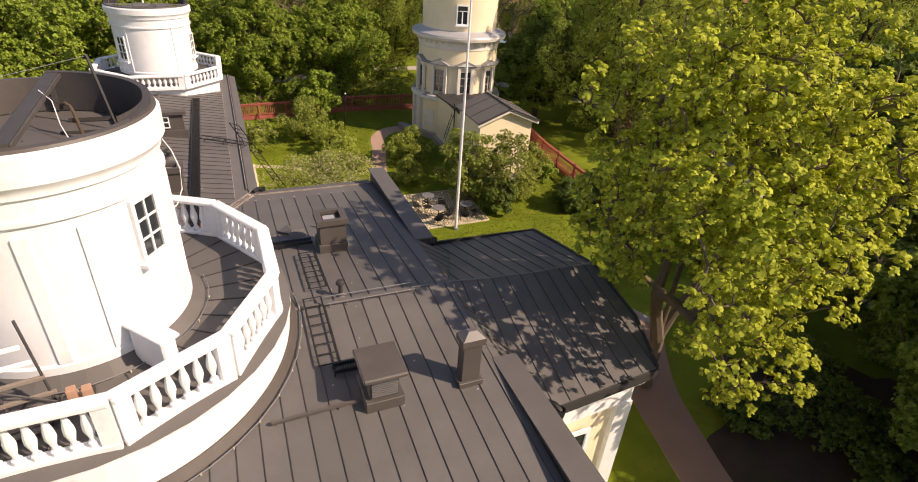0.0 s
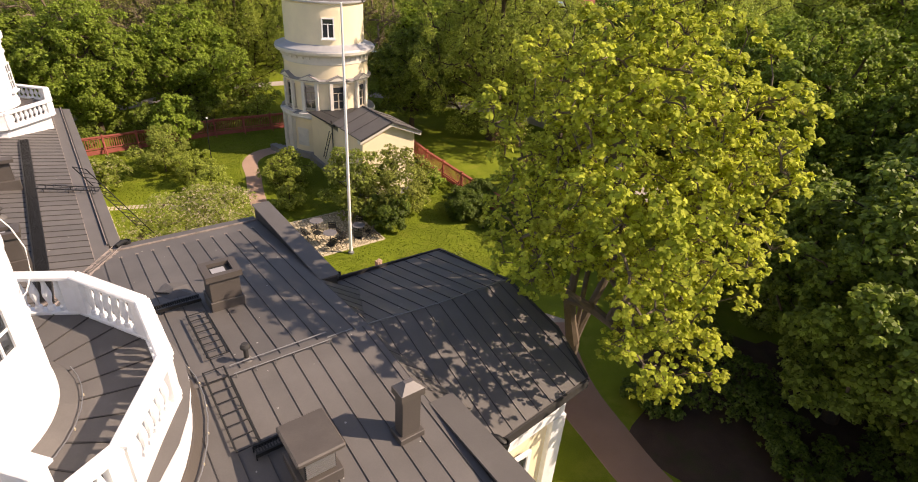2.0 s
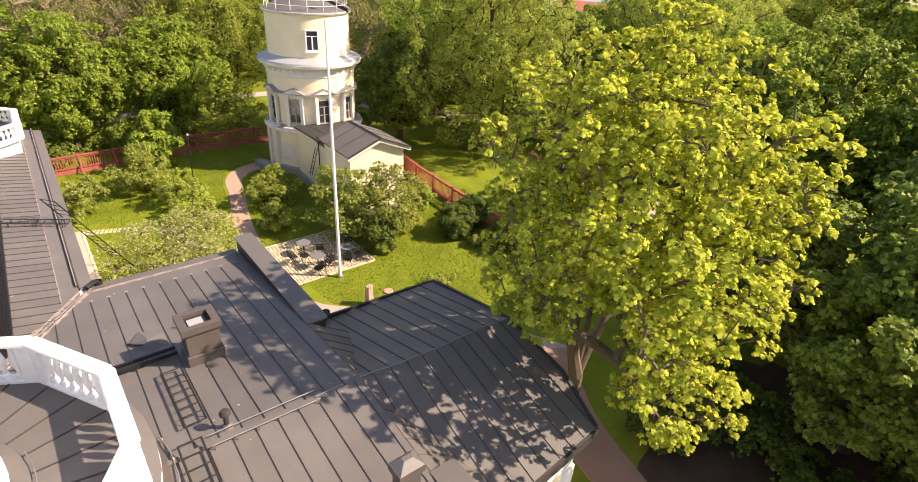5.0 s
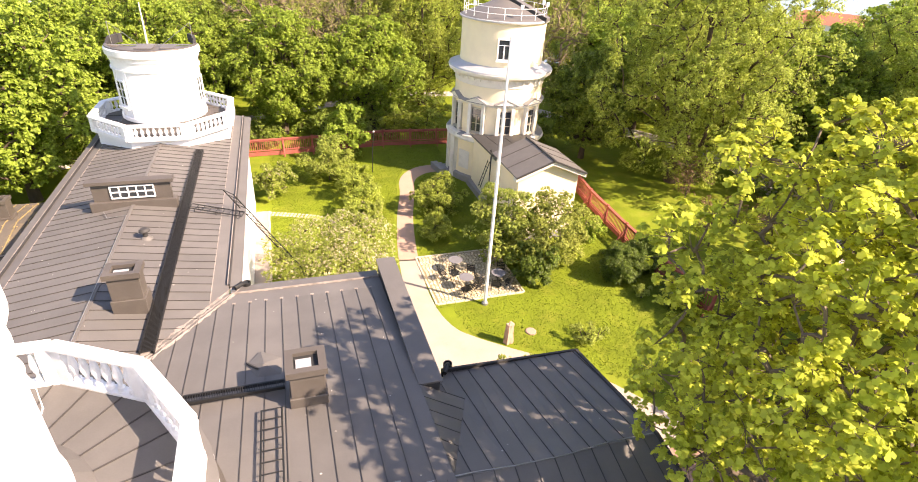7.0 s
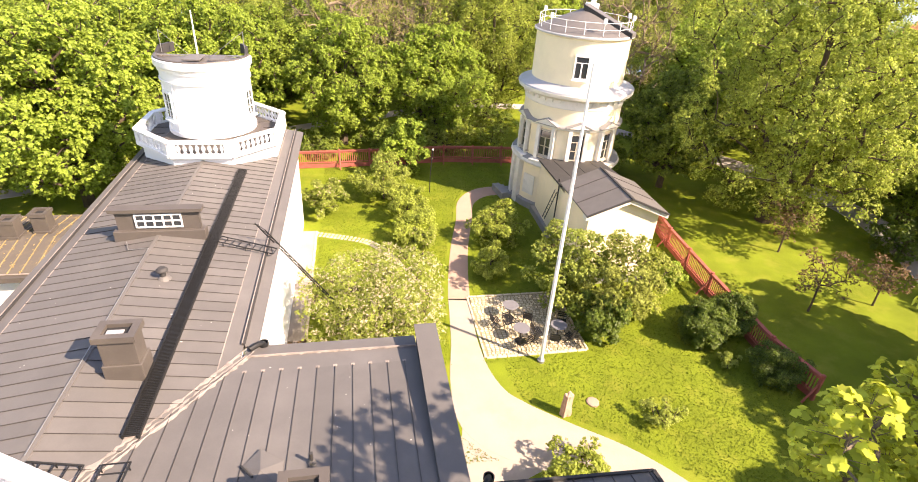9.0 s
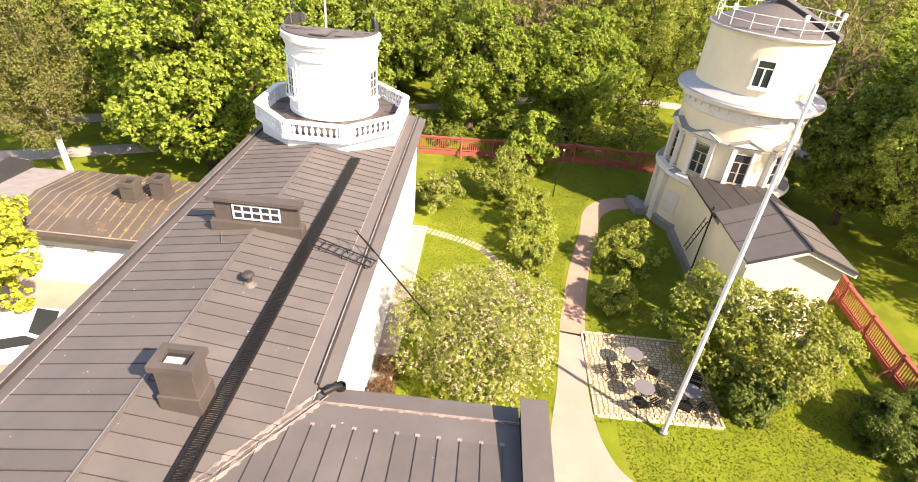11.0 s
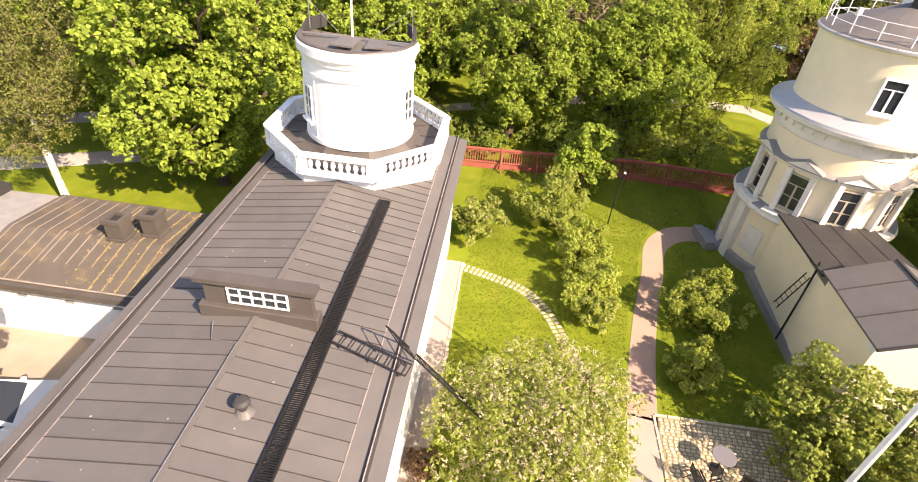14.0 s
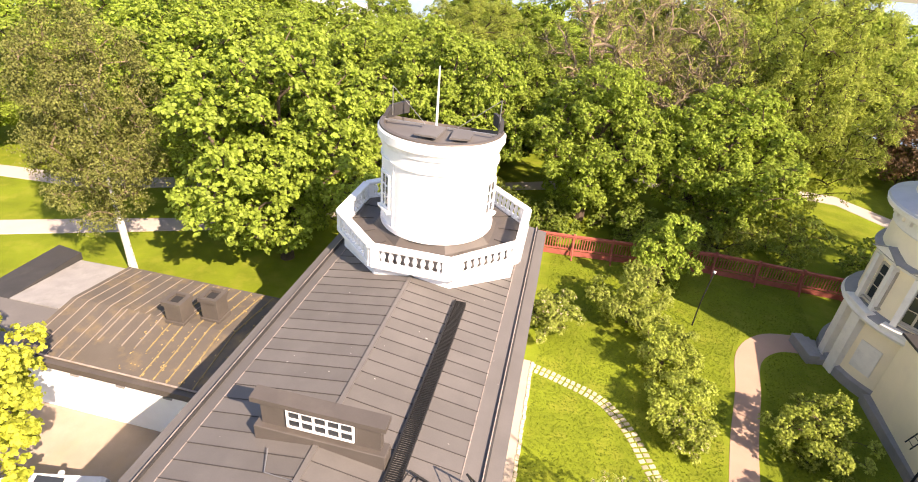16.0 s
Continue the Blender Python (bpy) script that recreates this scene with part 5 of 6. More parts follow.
part("slab", lathe([(0.26, -0.02), (0.25, 0.05), (0.2, 0.07), (0.0, 0.075)], 9), GRAVEL, slab)

sp = thing("stepping_path", "curving path of small pale paving stones in the lawn", "path", kind="structure")
sm = mesh_of("paving_stone", box(-0.11, 0.11, -0.075, 0.075, -0.02, 0.025, bevel=0.012), material("paving_granite", (0.38, 0.33, 0.24), 0.85, 0, 0.2, 6, 50, 0.4, by_object=0.25))
line = smooth_line([(1.0, 34.9), (2.4, 34.45), (4.0, 33.75), (5.0, 32.5), (5.6, 31.1), (6.3, 29.6), (7.3, 28.0)], 40)
acc, last = 0.0, Vector(line[0])
for p in line[1:]:
    p = Vector(p)
    acc += (p - last).length
    if acc > 0.2:
        acc = 0.0
        d = (p - last).normalized()
        for s in (-0.135, 0.135):
            ob = new("paving_stone", sm)
            ob.parent = sp
            ob.matrix_local = Matrix.Translation((p.x - s * d.y, p.y + s * d.x, 0)) @ Matrix.Rotation(math.atan2(d.x, -d.y) + rng.uniform(-0.15, 0.15), 4, "Z")
    last = p
tagged(part("gravel_strip", prism([(0.4, 19.2), (1.1, 19.2), (1.12, 26), (1.1, 35.2), (0.4, 35.2)], -0.03, 0.02), PALE), "pale gravel strip along the wing wall", "gravel", kind="structure")
ed = thing("edging", "row of small pale edging stones along the gravel strip", "edging", kind="structure")
em = mesh_of("edging_stone", box(-0.06, 0.06, -0.1, 0.1, -0.03, 0.06, bevel=0.012), STONE)
for k in range(62):
    ob = new("edging_stone", em)
    ob.parent = ed
    ob.matrix_local = Matrix.Translation((1.17 + rng.uniform(-0.02, 0.02), 21.0 + 0.23 * k, 0)) @ Matrix.Rotation(rng.uniform(-0.1, 0.1), 4, "Z")

lamp = thing("garden_lamp", "slim black garden lamp post with a small white head", "lamp post", (8.3, 40.1, 0))
part("post", tube([(0, 0, -0.02), (0, 0, 1.5), (0.12, 0, 3.0)], [0.04, 0.035, 0.03], None, 8), IRON, lamp)
part("lamp_head", lathe([(0.0, 3.1), (0.06, 3.07), (0.06, 3.0), (0.0, 2.98)], 12, at=(0.12, 0)), POLE, lamp, smooth=True)


def fence(label, pts, height, post_gap, base):
    """Posts, rails and upright slats along a line."""
    f = thing("fence", label, "fence", kind="")
    slat = mesh_of("slat", box(-0.025, 0.025, -0.012, 0.012, base + 0.12, height - 0.03), RED)
    post = mesh_of("post", box(-0.07, 0.07, -0.07, 0.07, -0.05, height + 0.12, bevel=0.012), RED)
    brace = mesh_of("brace", rod((0, -0.55, 0.0), (0, -0.05, height * 0.7), 0.045, n=6), RED)
    for a, b in zip(pts, pts[1:]):
        a, b = Vector((*a, 0)), Vector((*b, 0))
        d = (b - a).normalized()
        rot = Matrix.Rotation(math.atan2(d.y, d.x), 4, "Z")
        ln = (b - a).length
        for z, w in ((base + 0.12, 0.05), (height - 0.1, 0.05), (height, 0.09)):
            part("rail", box(-ln / 2, ln / 2, -w, w, z - 0.035, z + 0.035, m=Matrix.Translation((a + b) / 2) @ rot), RED, f)
        part("base_board", box(-ln / 2, ln / 2, -0.03, 0.02, 0.02, base + 0.02, m=Matrix.Translation((a + b) / 2) @ rot), RED, f)
        n = max(1, round(ln / post_gap))
        for k in range(n + (1 if (b - Vector((*pts[-1], 0))).length < 0.01 else 0)):
            for nm, me in (("post", post), ("brace", brace)):
                ob = new(nm, me)
                ob.parent = f
                ob.matrix_local = Matrix.Translation(a + d * ln * k / n) @ rot
        m = int(ln / 0.14)
        for k in range(m):
            ob = new("slat", slat)
            ob.parent = f
            ob.matrix_local = Matrix.Translation(a + d * ln * (k + 0.5) / m) @ rot
    return f


fence("red-painted wooden slat fence at the garden's end", [(-1.0, 44.4), (2.35, 44.6), (6.6, 45.0), (10.0, 45.4), (16.6, 45.0)], 1.25, 2.6, 0.3)
fence("red-painted wooden slat fence along the garden's side", [(21.7, 34.5), (21.3, 32.0), (21.0, 27.3), (20.8, 22.4), (21.2, 20.0)], 1.2, 2.4, 0.25)

LAWN_BLADE = material("grass_blades", (0.145, 0.19, 0.016), 0.8, 0.0, 0.3, 0.7, 3, 0, None, by_island=0.3, translucent=0.3, spec=0.2)
grng = np.random.default_rng(77)
gp = np.column_stack([grng.uniform(1.3, 21.0, 130000), grng.uniform(15.5, 45.0, 130000)])
tracks = np.array(smooth_line([(15.5, 12.5), (13.9, 15.5), (12.2, 17.6), (10.0, 19.2), (8.3, 20.6), (7.8, 22.5), (7.9, 25), (8.2, 28), (8.5, 30), (9.1, 33), (9.9, 36), (10.5, 38.5), (11.8, 39.9), (13.6, 40.2)], 10))
steps_line = np.array(line)[::4]
near_path = np.min(np.hypot(gp[:, None, 0] - tracks[None, :, 0], gp[:, None, 1] - tracks[None, :, 1]), axis=1)
near_step = np.min(np.hypot(gp[:, None, 0] - steps_line[None, :, 0], gp[:, None, 1] - steps_line[None, :, 1]), axis=1)
room = np.where(gp[:, 1] < 23.5, 1.5, 0.68)
free = (near_path > room) & (near_step > 0.28) & ~((gp[:, 0] > 8.5) & (gp[:, 0] < 13.2) & (gp[:, 1] > 23.7) & (gp[:, 1] < 28.2))
free &= ~((gp[:, 0] > 14.2) & (gp[:, 0] < 18.3) & (gp[:, 1] > 28.4)) & ~((gp[:, 0] < 10.4) & (gp[:, 1] < 18.8))
gp = gp[free]
blades = leaf_mesh("grass", np.column_stack([gp, np.full(len(gp), 0.012)]), grng.normal(size=(len(gp), 3)) + np.array([0.0, 0.0, 1.6]), grng.uniform(0.035, 0.085, len(gp)), LAWN_BLADE, KITE, grng)
tagged(new("grass", blades), "short uneven sunlit grass blades of the lawn", "grass", kind="stuff")

# ---- outbuilding, yard and car ----
yard = prism([(-18.5, 18), (-6.0, 18), (-6.0, 27.95), (-18.5, 27.95)], -0.03, 0.012)
tagged(part("gravel_yard", yard, material("sandy_gravel", (0.36, 0.29, 0.23), 0.95, 0, 0.2, 1.5, 50, 0.5, (0.40, 0.30, 0.2), 0.6, 0.8, spec=0.2)), "sandy gravel yard behind the wing", "gravel", kind="structure")
ob_h = thing("outbuilding", "low white outbuilding with a mossy felt roof", "building")
part("wall", prism([(-18.4, 27.85), (-6.05, 27.85), (-6.05, 32.2), (-18.4, 32.2)], -0.1, 2.45), WHITE, ob_h)


part("roof_slope", slope_slab([(-15.0, 27.55, 2.7), (-6.1, 27.55, 2.7), (-6.1, 29.9, 3.1), (-15.0, 29.9, 3.1)], 0.1), MOSSROOF, ob_h, "dark felt roof with mossy seams")
part("roof_slope", slope_slab([(-15.0, 29.9, 3.1), (-6.1, 29.9, 3.1), (-6.1, 32.5, 2.8), (-15.0, 32.5, 2.8)], 0.1), MOSSROOF, ob_h)
part("zinc_sheet", slope_slab([(-17.0, 29.3, 3.0), (-15.0, 29.3, 3.05), (-15.0, 32.3, 2.85), (-17.0, 32.3, 2.8)], 0.1), material("old_pale_sheet", (0.27, 0.26, 0.25), 0.7, 0, 0.25, 2, 30, 0.1, (0.16, 0.15, 0.14), 0.6, 1.5), ob_h, "pale grey roof sheet")
part("roof_end", slope_slab([(-18.4, 27.6, 2.65), (-15.0, 27.55, 2.7), (-15.0, 29.3, 3.0), (-18.4, 29.3, 2.95)], 0.1), ROOF, ob_h)
part("roof_end", slope_slab([(-18.5, 29.3, 2.9), (-17.0, 29.3, 3.0), (-17.0, 32.4, 3.1), (-18.2, 32.6, 3.1)], 0.3), ROOF_DARK, ob_h)
part("eave_board", box(-18.4, -6.1, 27.35, 27.6, 2.45, 2.68), STACK, ob_h)
part("eave_edge", rod((-15.6, 27.56, 2.73), (-6.2, 27.56, 2.73), 0.03), RUST, ob_h)
MOSS = material("yellow_moss", (0.27, 0.205, 0.095), 0.95, 0, 0.3, 5, 40, 0.6, (0.12, 0.09, 0.05), 0.9, 4)
for k in range(19):
    x = -14.6 + 0.45 * k
    if k > 3:
        part("mossy_seam", slope_slab([(x - 0.018, 27.62 if k > 8 else 28.5, 2.735 if k > 8 else 2.887), (x + 0.018, 27.62 if k > 8 else 28.5, 2.735 if k > 8 else 2.887), (x + 0.018, 29.9, 3.13), (x - 0.018, 29.9, 3.13)], 0.04), MOSS if k > 7 else WOOD, ob_h)
    if k > 6:
        part("mossy_seam", slope_slab([(x - 0.02, 29.91, 3.14), (x + 0.02, 29.91, 3.14), (x + 0.02, 32.4, 2.84), (x - 0.02, 32.4, 2.84)], 0.04), MOSS, ob_h)
for k in range(10):
    x = -14.8 + 0.45 * k
    part("felt_seam", slope_slab([(x - 0.012, 29.9, 3.125), (x + 0.012, 29.9, 3.125), (x + 0.012, 32.4, 2.825), (x - 0.012, 32.4, 2.825)], 0.04), WOOD, ob_h)
    if k < 5:
        part("felt_seam", slope_slab([(x - 0.012, 27.62, 2.73), (x + 0.012, 27.62, 2.73), (x + 0.012, 29.9, 3.125), (x - 0.012, 29.9, 3.125)], 0.04), WOOD, ob_h)
for k in range(4):
    part("wall_vent", box(-13.5 + 1.7 * k, -13.2 + 1.7 * k, 27.8, 27.86, 1.75, 1.83), GREYTRIM, ob_h)
mrng = random.Random(8)
bm = bmesh.new()
for k in range(320):
    i = mrng.randrange(7, 19)
    x, v = -14.6 + 0.45 * i + mrng.gauss(0, 0.07), mrng.random()
    if mrng.random() < 0.6:
        y, z = 27.65 + 2.2 * v, 2.745 + 0.39 * v
    else:
        y, z = 29.95 + 2.4 * v, 3.14 - 0.3 * v
    r = mrng.uniform(0.015, 0.04)
    bmesh.ops.create_icosphere(bm, subdivisions=1, radius=r, matrix=Matrix.LocRotScale((x, y, z), None, (0.8, 1.3, 0.5)))
tagged(part("moss_cover", bm, material("golden_moss", (0.29, 0.21, 0.09), 0.95, 0, 0.3, 5, 40, 0.5, by_island=0.35), ob_h), "golden moss tufts along the roof seams", kind="stuff")
chimney("short sheet metal chimney on the outbuilding", -11.2, -10.5, 29.7, 30.4, 3.0, 3.95, 0.2, 0.0, cap=False)
chimney("short sheet metal chimney on the outbuilding", -10.2, -9.5, 30.2, 30.9, 2.98, 4.0, 0.2, 0.0, cap=False)

car = thing("car", "white parked saloon car on the gravel yard", "car", (-11.9, 23.9, 0), 25)
bm = bmesh.new()
prof = [(-2.1, 0.3), (-2.15, 0.7), (-1.95, 0.92), (-1.2, 0.98), (-0.75, 1.42), (0.45, 1.44), (1.15, 0.98), (2.0, 0.82), (2.15, 0.6), (2.1, 0.28)]
lo = [bm.verts.new((x, -0.86 + (0.12 if z > 1.1 else 0.0), z)) for x, z in prof]
hi = [bm.verts.new((x, 0.86 - (0.12 if z > 1.1 else 0.0), z)) for x, z in prof]
bm.faces.new(lo)
bm.faces.new(hi[::-1])
for i in range(len(prof)):
    j = (i + 1) % len(prof)
    bm.faces.new((lo[i], hi[i], hi[j], lo[j]))
bmesh.ops.bevel(bm, geom=list(bm.edges), offset=0.05, segments=2, affect="EDGES")
part("body", bm, CAR_WHITE, car, smooth=True)
part("windscreen", slope_slab([(0.52, -0.66, 1.415), (1.08, -0.74, 1.055), (1.08, 0.74, 1.055), (0.52, 0.66, 1.415)], 0.03), GLASS, car, "dark windscreen glass")
part("rear_window", slope_slab([(-0.8, -0.64, 1.4), (-0.8, 0.64, 1.4), (-1.15, 0.72, 1.05), (-1.15, -0.72, 1.05)], 0.03), GLASS, car)
for s in (-1, 1):
    bm = bmesh.new()
    v = [bm.verts.new((x, s * y, z)) for x, y, z in ((-1.0, 0.865, 1.02), (0.95, 0.865, 1.02), (0.42, 0.765, 1.38), (-0.72, 0.765, 1.38))]
    w2 = [bm.verts.new((c.co.x, c.co.y - s * 0.03, c.co.z)) for c in v]
    bm.faces.new(v)
    bm.faces.new(w2[::-1])
    for i in range(4):
        bm.faces.new((v[i], v[(i + 1) % 4], w2[(i + 1) % 4], w2[i]))
    part("side_window", bm, GLASS, car)
    for x in (-1.3, 1.35):
        wh = part("wheel", rod((x, s * 0.7, 0.31), (x, s * 0.89, 0.31), 0.31, n=20), RUBBER, car)
        part("rim", rod((x, s * 0.86, 0.31), (x, s * 0.9, 0.31), 0.19, n=14), STEEL, wh)
    part("mirror", box(0.85, 1.0, s * 0.88, s * 1.0, 0.98, 1.1, bevel=0.02), CAR_WHITE, car)
    part("headlight", box(2.02, 2.13, s * 0.55, s * 0.8, 0.62, 0.74, bevel=0.02), STEEL, car)

# ---- park paths, sea and distance ----
strip_path("park_path", "pale asphalt park path beyond the garden", [(-40, 31, 1.6), (-29, 36, 1.6), (-23, 38.6, 1.6), (-15, 42, 1.4), (-4, 52, 1.2), (5.4, 56.6, 1.6), (13, 60.5, 1.6), (21.5, 60, 1.9), (24.4, 56.6, 1.9), (28, 51.5, 1.9), (30.2, 49.2, 1.9)], 1.6, ASPHALT, 0.024)
strip_path("park_path", "pale asphalt park path beyond the garden", [(-40, 41.5, 1.5), (-33, 42.5, 1.5), (-27, 43, 1.6), (-18, 47, 1.6)], 1.5, ASPHALT, 0.016)
strip_path("park_path", "pale asphalt park path beyond the fence", smooth_line([(30, 50, 2.6), (36, 41, 2.6), (37.6, 35, 2.6), (36.4, 29.6, 2.6), (34, 24, 2.6), (31, 16, 2.6), (27.5, 8, 2.4), (26, -5, 2.4)]), 2.5, ASPHALT, 0.02)
strip_path("garden_path", "reddish gravel path beside the portico", smooth_line([(15.5, 13.5, 2.2), (13.6, 10.3, 2.0), (12.8, 7.6, 1.8), (12.3, 5, 1.7), (12, 0, 1.7), (12, -6, 1.7)]), 1.8, material("reddish_gravel", (0.30, 0.19, 0.14), 0.95, 0, 0.2, 0.8, 50, 0.5, spec=0.2), 0.016)
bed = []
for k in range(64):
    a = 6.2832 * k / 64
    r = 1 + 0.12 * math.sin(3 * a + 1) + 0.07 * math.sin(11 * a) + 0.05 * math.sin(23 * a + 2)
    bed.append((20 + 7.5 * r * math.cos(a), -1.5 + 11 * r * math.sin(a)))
# The soil is toned very dark to carry the trees' deep shade.
tagged(part("soil_bed", prism(bed, -0.03, 0.011), material("soil_toned_for_shade", (0.075, 0.05, 0.038), 0.95, 0, 0.35, 1.5, 40, 0.8, (0.05, 0.06, 0.02), 0.8, 0.8, spec=0.1)), "leaf-strewn soil under the trees, toned dark for their shade", "soil", kind="structure")
bm = prism([(-400, 150), (500, 150), (700, 900), (-700, 900)], -19.6, -19.4)
tagged(part("sea", bm, WATER), "pale blue sea beyond the park", "water", kind="structure")


def far_building(label, x, y, z, w, d, h, turn, wall_mat, roof_mat, floors, bays):
    b = thing("far_building", label, "building", (x, y, z), turn)
    part("wall", box(-w / 2, w / 2, -d / 2, d / 2, 0, h), wall_mat, b)
    bm = bmesh.new()
    v = [bm.verts.new(p) for p in ((-w / 2 - 0.4, -d / 2 - 0.4, h), (w / 2 + 0.4, -d / 2 - 0.4, h), (w / 2 + 0.4, d / 2 + 0.4, h), (-w / 2 - 0.4, d / 2 + 0.4, h), (-w / 2 + d / 3, 0, h + d * 0.28), (w / 2 - d / 3, 0, h + d * 0.28))]
    for f in ((0, 1, 5, 4), (1, 2, 5), (2, 3, 4, 5), (3, 0, 4), (3, 2, 1, 0)):
        bm.faces.new([v[i] for i in f])
    part("roof", bm, roof_mat, b)
    wm = mesh_of("window", box(-0.5, 0.5, -0.08, 0.05, 0, 1.5), GLASS)
    for f in range(floors):
        for k in range(bays):
            ob = new("window", wm)
            ob.parent = b
            ob.matrix_local = Matrix.Translation((-w / 2 + w * (k + 0.5) / bays, -d / 2, h * (f + 0.3) / floors))
    return b


far_building("far yellow building with a red tile roof", 190, 160, -17, 26, 13, 11, -50, FARWALL, BRICKROOF, 3, 10)
far_building("far pale building with a red tile roof", 225, 150, -17, 22, 13, 13, -50, FARWALL, BRICKROOF, 3, 7)
far_building("far pale building with a grey roof", 165, 180, -17, 24, 12, 9, -50, FARWALL, ROOF, 3, 7)
far_building("long white terminal building by the water", -92, 222, -19.4, 46, 12, 5, 20, POLE, ZINC, 1, 12)
far_building("dark far building on the shore", 122, 262, -19.4, 30, 14, 9, -20, GREYTRIM, ROOF, 3, 8)

# ---- trees and shrubs ----
def right_skirt(p):
    """Where the big maple's crown stays clear of its trunk and, on the sunny side, of the ground."""
    u = 0.77 * (p[0] + 1.5) - 0.64 * (p[1] + 1.9)
    v = 0.64 * (p[0] + 1.5) + 0.77 * (p[1] + 1.9)
    over_trunk = -1.3 + 0.27 * v < u < 0.5 + 0.37 * v and p[2] < 6.8 - 0.71 * v
    return over_trunk or (u > 2.7 and p[2] < 3.5 + 1.3 * u)


BIG_TRUNK = [(-0.1, -0.1, -0.05), (-0.25, -0.2, 1.3), (-0.4, -0.3, 2.5), (-0.85, -0.38, 3.6), (-1.2, -0.42, 4.7), (-1.15, -0.45, 6.4), (-1.3, -0.9, 8.8)]
BIG_STEMS = [[(-0.5, -0.42, 3.9), (-0.62, -0.5, 5.6), (-0.5, -0.9, 7.4), (-0.3, -1.5, 9.4)], [(-0.1, -0.36, 3.4), (0.3, -0.42, 4.4), (0.85, -0.5, 5.8), (1.1, -0.9, 7.8)]]
tree("large maple with fresh yellow-green leaves beside the portico", (13.4, 10.3, 0), 14.25, 3.0, 4.75, 0.25, LEAF_MAPLE, 3, 720, 12, 9, 0.108, LOBED, lean=(-1.5, -1.8), lump=0.42, flat=0.85,
     keep=lambda p: p[2] > 7.4 - 1.2 * (p[0] + 4.7) and p[0] > -5.1 + 0.25 * max(0.0, p[1]) and not right_skirt(p) and p[1] > -5.4 and p[2] > 2.9 + 0.7 * (p[1] + 5.5) and p[1] < 2.6 and not (p[1] - 0.6 * p[0] > 3.0 and p[2] > 7.0), hollow=0.3, trunk=BIG_TRUNK, stems=BIG_STEMS, bark=MAPLE_BARK, twigs=0.9, reach=0.11, droop=0.6, tip=0.012)
tree("young yellow-green maple beside the outbuilding", (-13.2, 24.5, 0), 7.0, 1.2, 2.1, 0.1, LEAF_MAPLE, 8, 70, 30, 9, 0.13, LOBED, lump=0.5, reach=0.12, droop=0.7)

P1 = tree("broad green maple in the park", (-12.0, 39.2, 0), 11.6, 0.9, 4.9, 0.3, LEAF_GREEN, 11, 300, 36, 8, 0.155, BROAD, lump=0.66, flat=0.85, twigs=0.25, group="park trees")
P2 = tree("broad light green park tree", (2.6, 49.5, 0), 9.6, 1.2, 4.1, 0.28, LEAF_GREEN, 12, 270, 38, 8, 0.155, KITE, lump=0.6, flat=0.85, lean=(0.3, 0), twigs=0.25, group="park trees")
P3 = tree("tall airy light green park tree", (29.8, 34.8, 0), 18.0, 0.6, 7.4, 0.42, LEAF_LIME, 13, 480, 42, 8, 0.135, KITE, lump=0.78, flat=1.0, hollow=0.3, twigs=0.3, group="park trees", reach=0.2, droop=0.9, inside=0.3)
tree("silver birch with drooping light green leaves", (-18.2, 35.8, 0), 11.6, 2.2, 2.7, 0.16, LEAF_BIRCH, 14, 140, 62, 8, 0.095, KITE, BIRCH, lump=0.62, flat=1.3, lean=(-0.8, 0.4), group="birches", reach=0.2, droop=1.2, inside=0.4, limb_bark=WILLOW, twigs=0.3, tip=0.009)
P5 = tree("half-bare willow with many thin branches", (8.5, 58, 0), 13, 2.6, 4.8, 0.34, LEAF_OLIVE, 15, 150, 34, 4, 0.1, KITE, WILLOW, lump=0.85, flat=1.4, hollow=0.2, group="park trees", twigs=1.0, inside=0.5, tip=0.022)
P6 = tree("deep green maple shading the path", (20.5, 3.5, 0), 9.5, 1.6, 4.2, 0.25, LEAF_DEEP, 16, 240, 36, 8, 0.16, BROAD, lump=0.62, flat=0.8, twigs=0.25, group="park trees")


def plant(proto, x, y, s, sz=None, turn=0.0):
    m = Matrix.Translation((x, y, ground_z(x, y))) @ Matrix.Rotation(radians(turn), 4, "Z") @ Matrix.Diagonal((s, s, sz or s, 1))
    copy_thing(proto, m)


for x, y, s, sz, a in ((9.9, 49.8, 1.0, 0.95, 80), (-4.0, 56, 1.2, 0.95, 130), (13, 64, 1.3, 1.2, 300), (-14, 60, 1.3, 0.95, 10), (36, 55, 1.4, 1.0, 60),
                       (2, 70, 1.4, 0.9, 90), (24, 72, 1.4, 1.3, 210), (48, 52, 1.4, 0.9, 10), (44, 20, 1.2, 1.2, 100), (-30, 62, 1.4, 0.95, 50), (40, 34, 1.2, 1.1, 170)):
    plant(P2, x, y, s, sz, a)
for x, y, s, sz, a in ((-21.5, 46, 1.15, 0.95, 40), (-6.5, 48, 0.9, 0.95, 100), (-29, 50, 1.1, 0.9, 220), (-14, 50, 1.1, 0.9, 310), (-38, 44, 1.1, 0.85, 140), (33, 12, 1.1, 1.1, 20), (-24, 58, 1.2, 0.8, 80), (-42, 58, 1.2, 0.8, 10), (52, 38, 1.2, 1.1, 120)):
    plant(P1, x, y, s, sz, a)
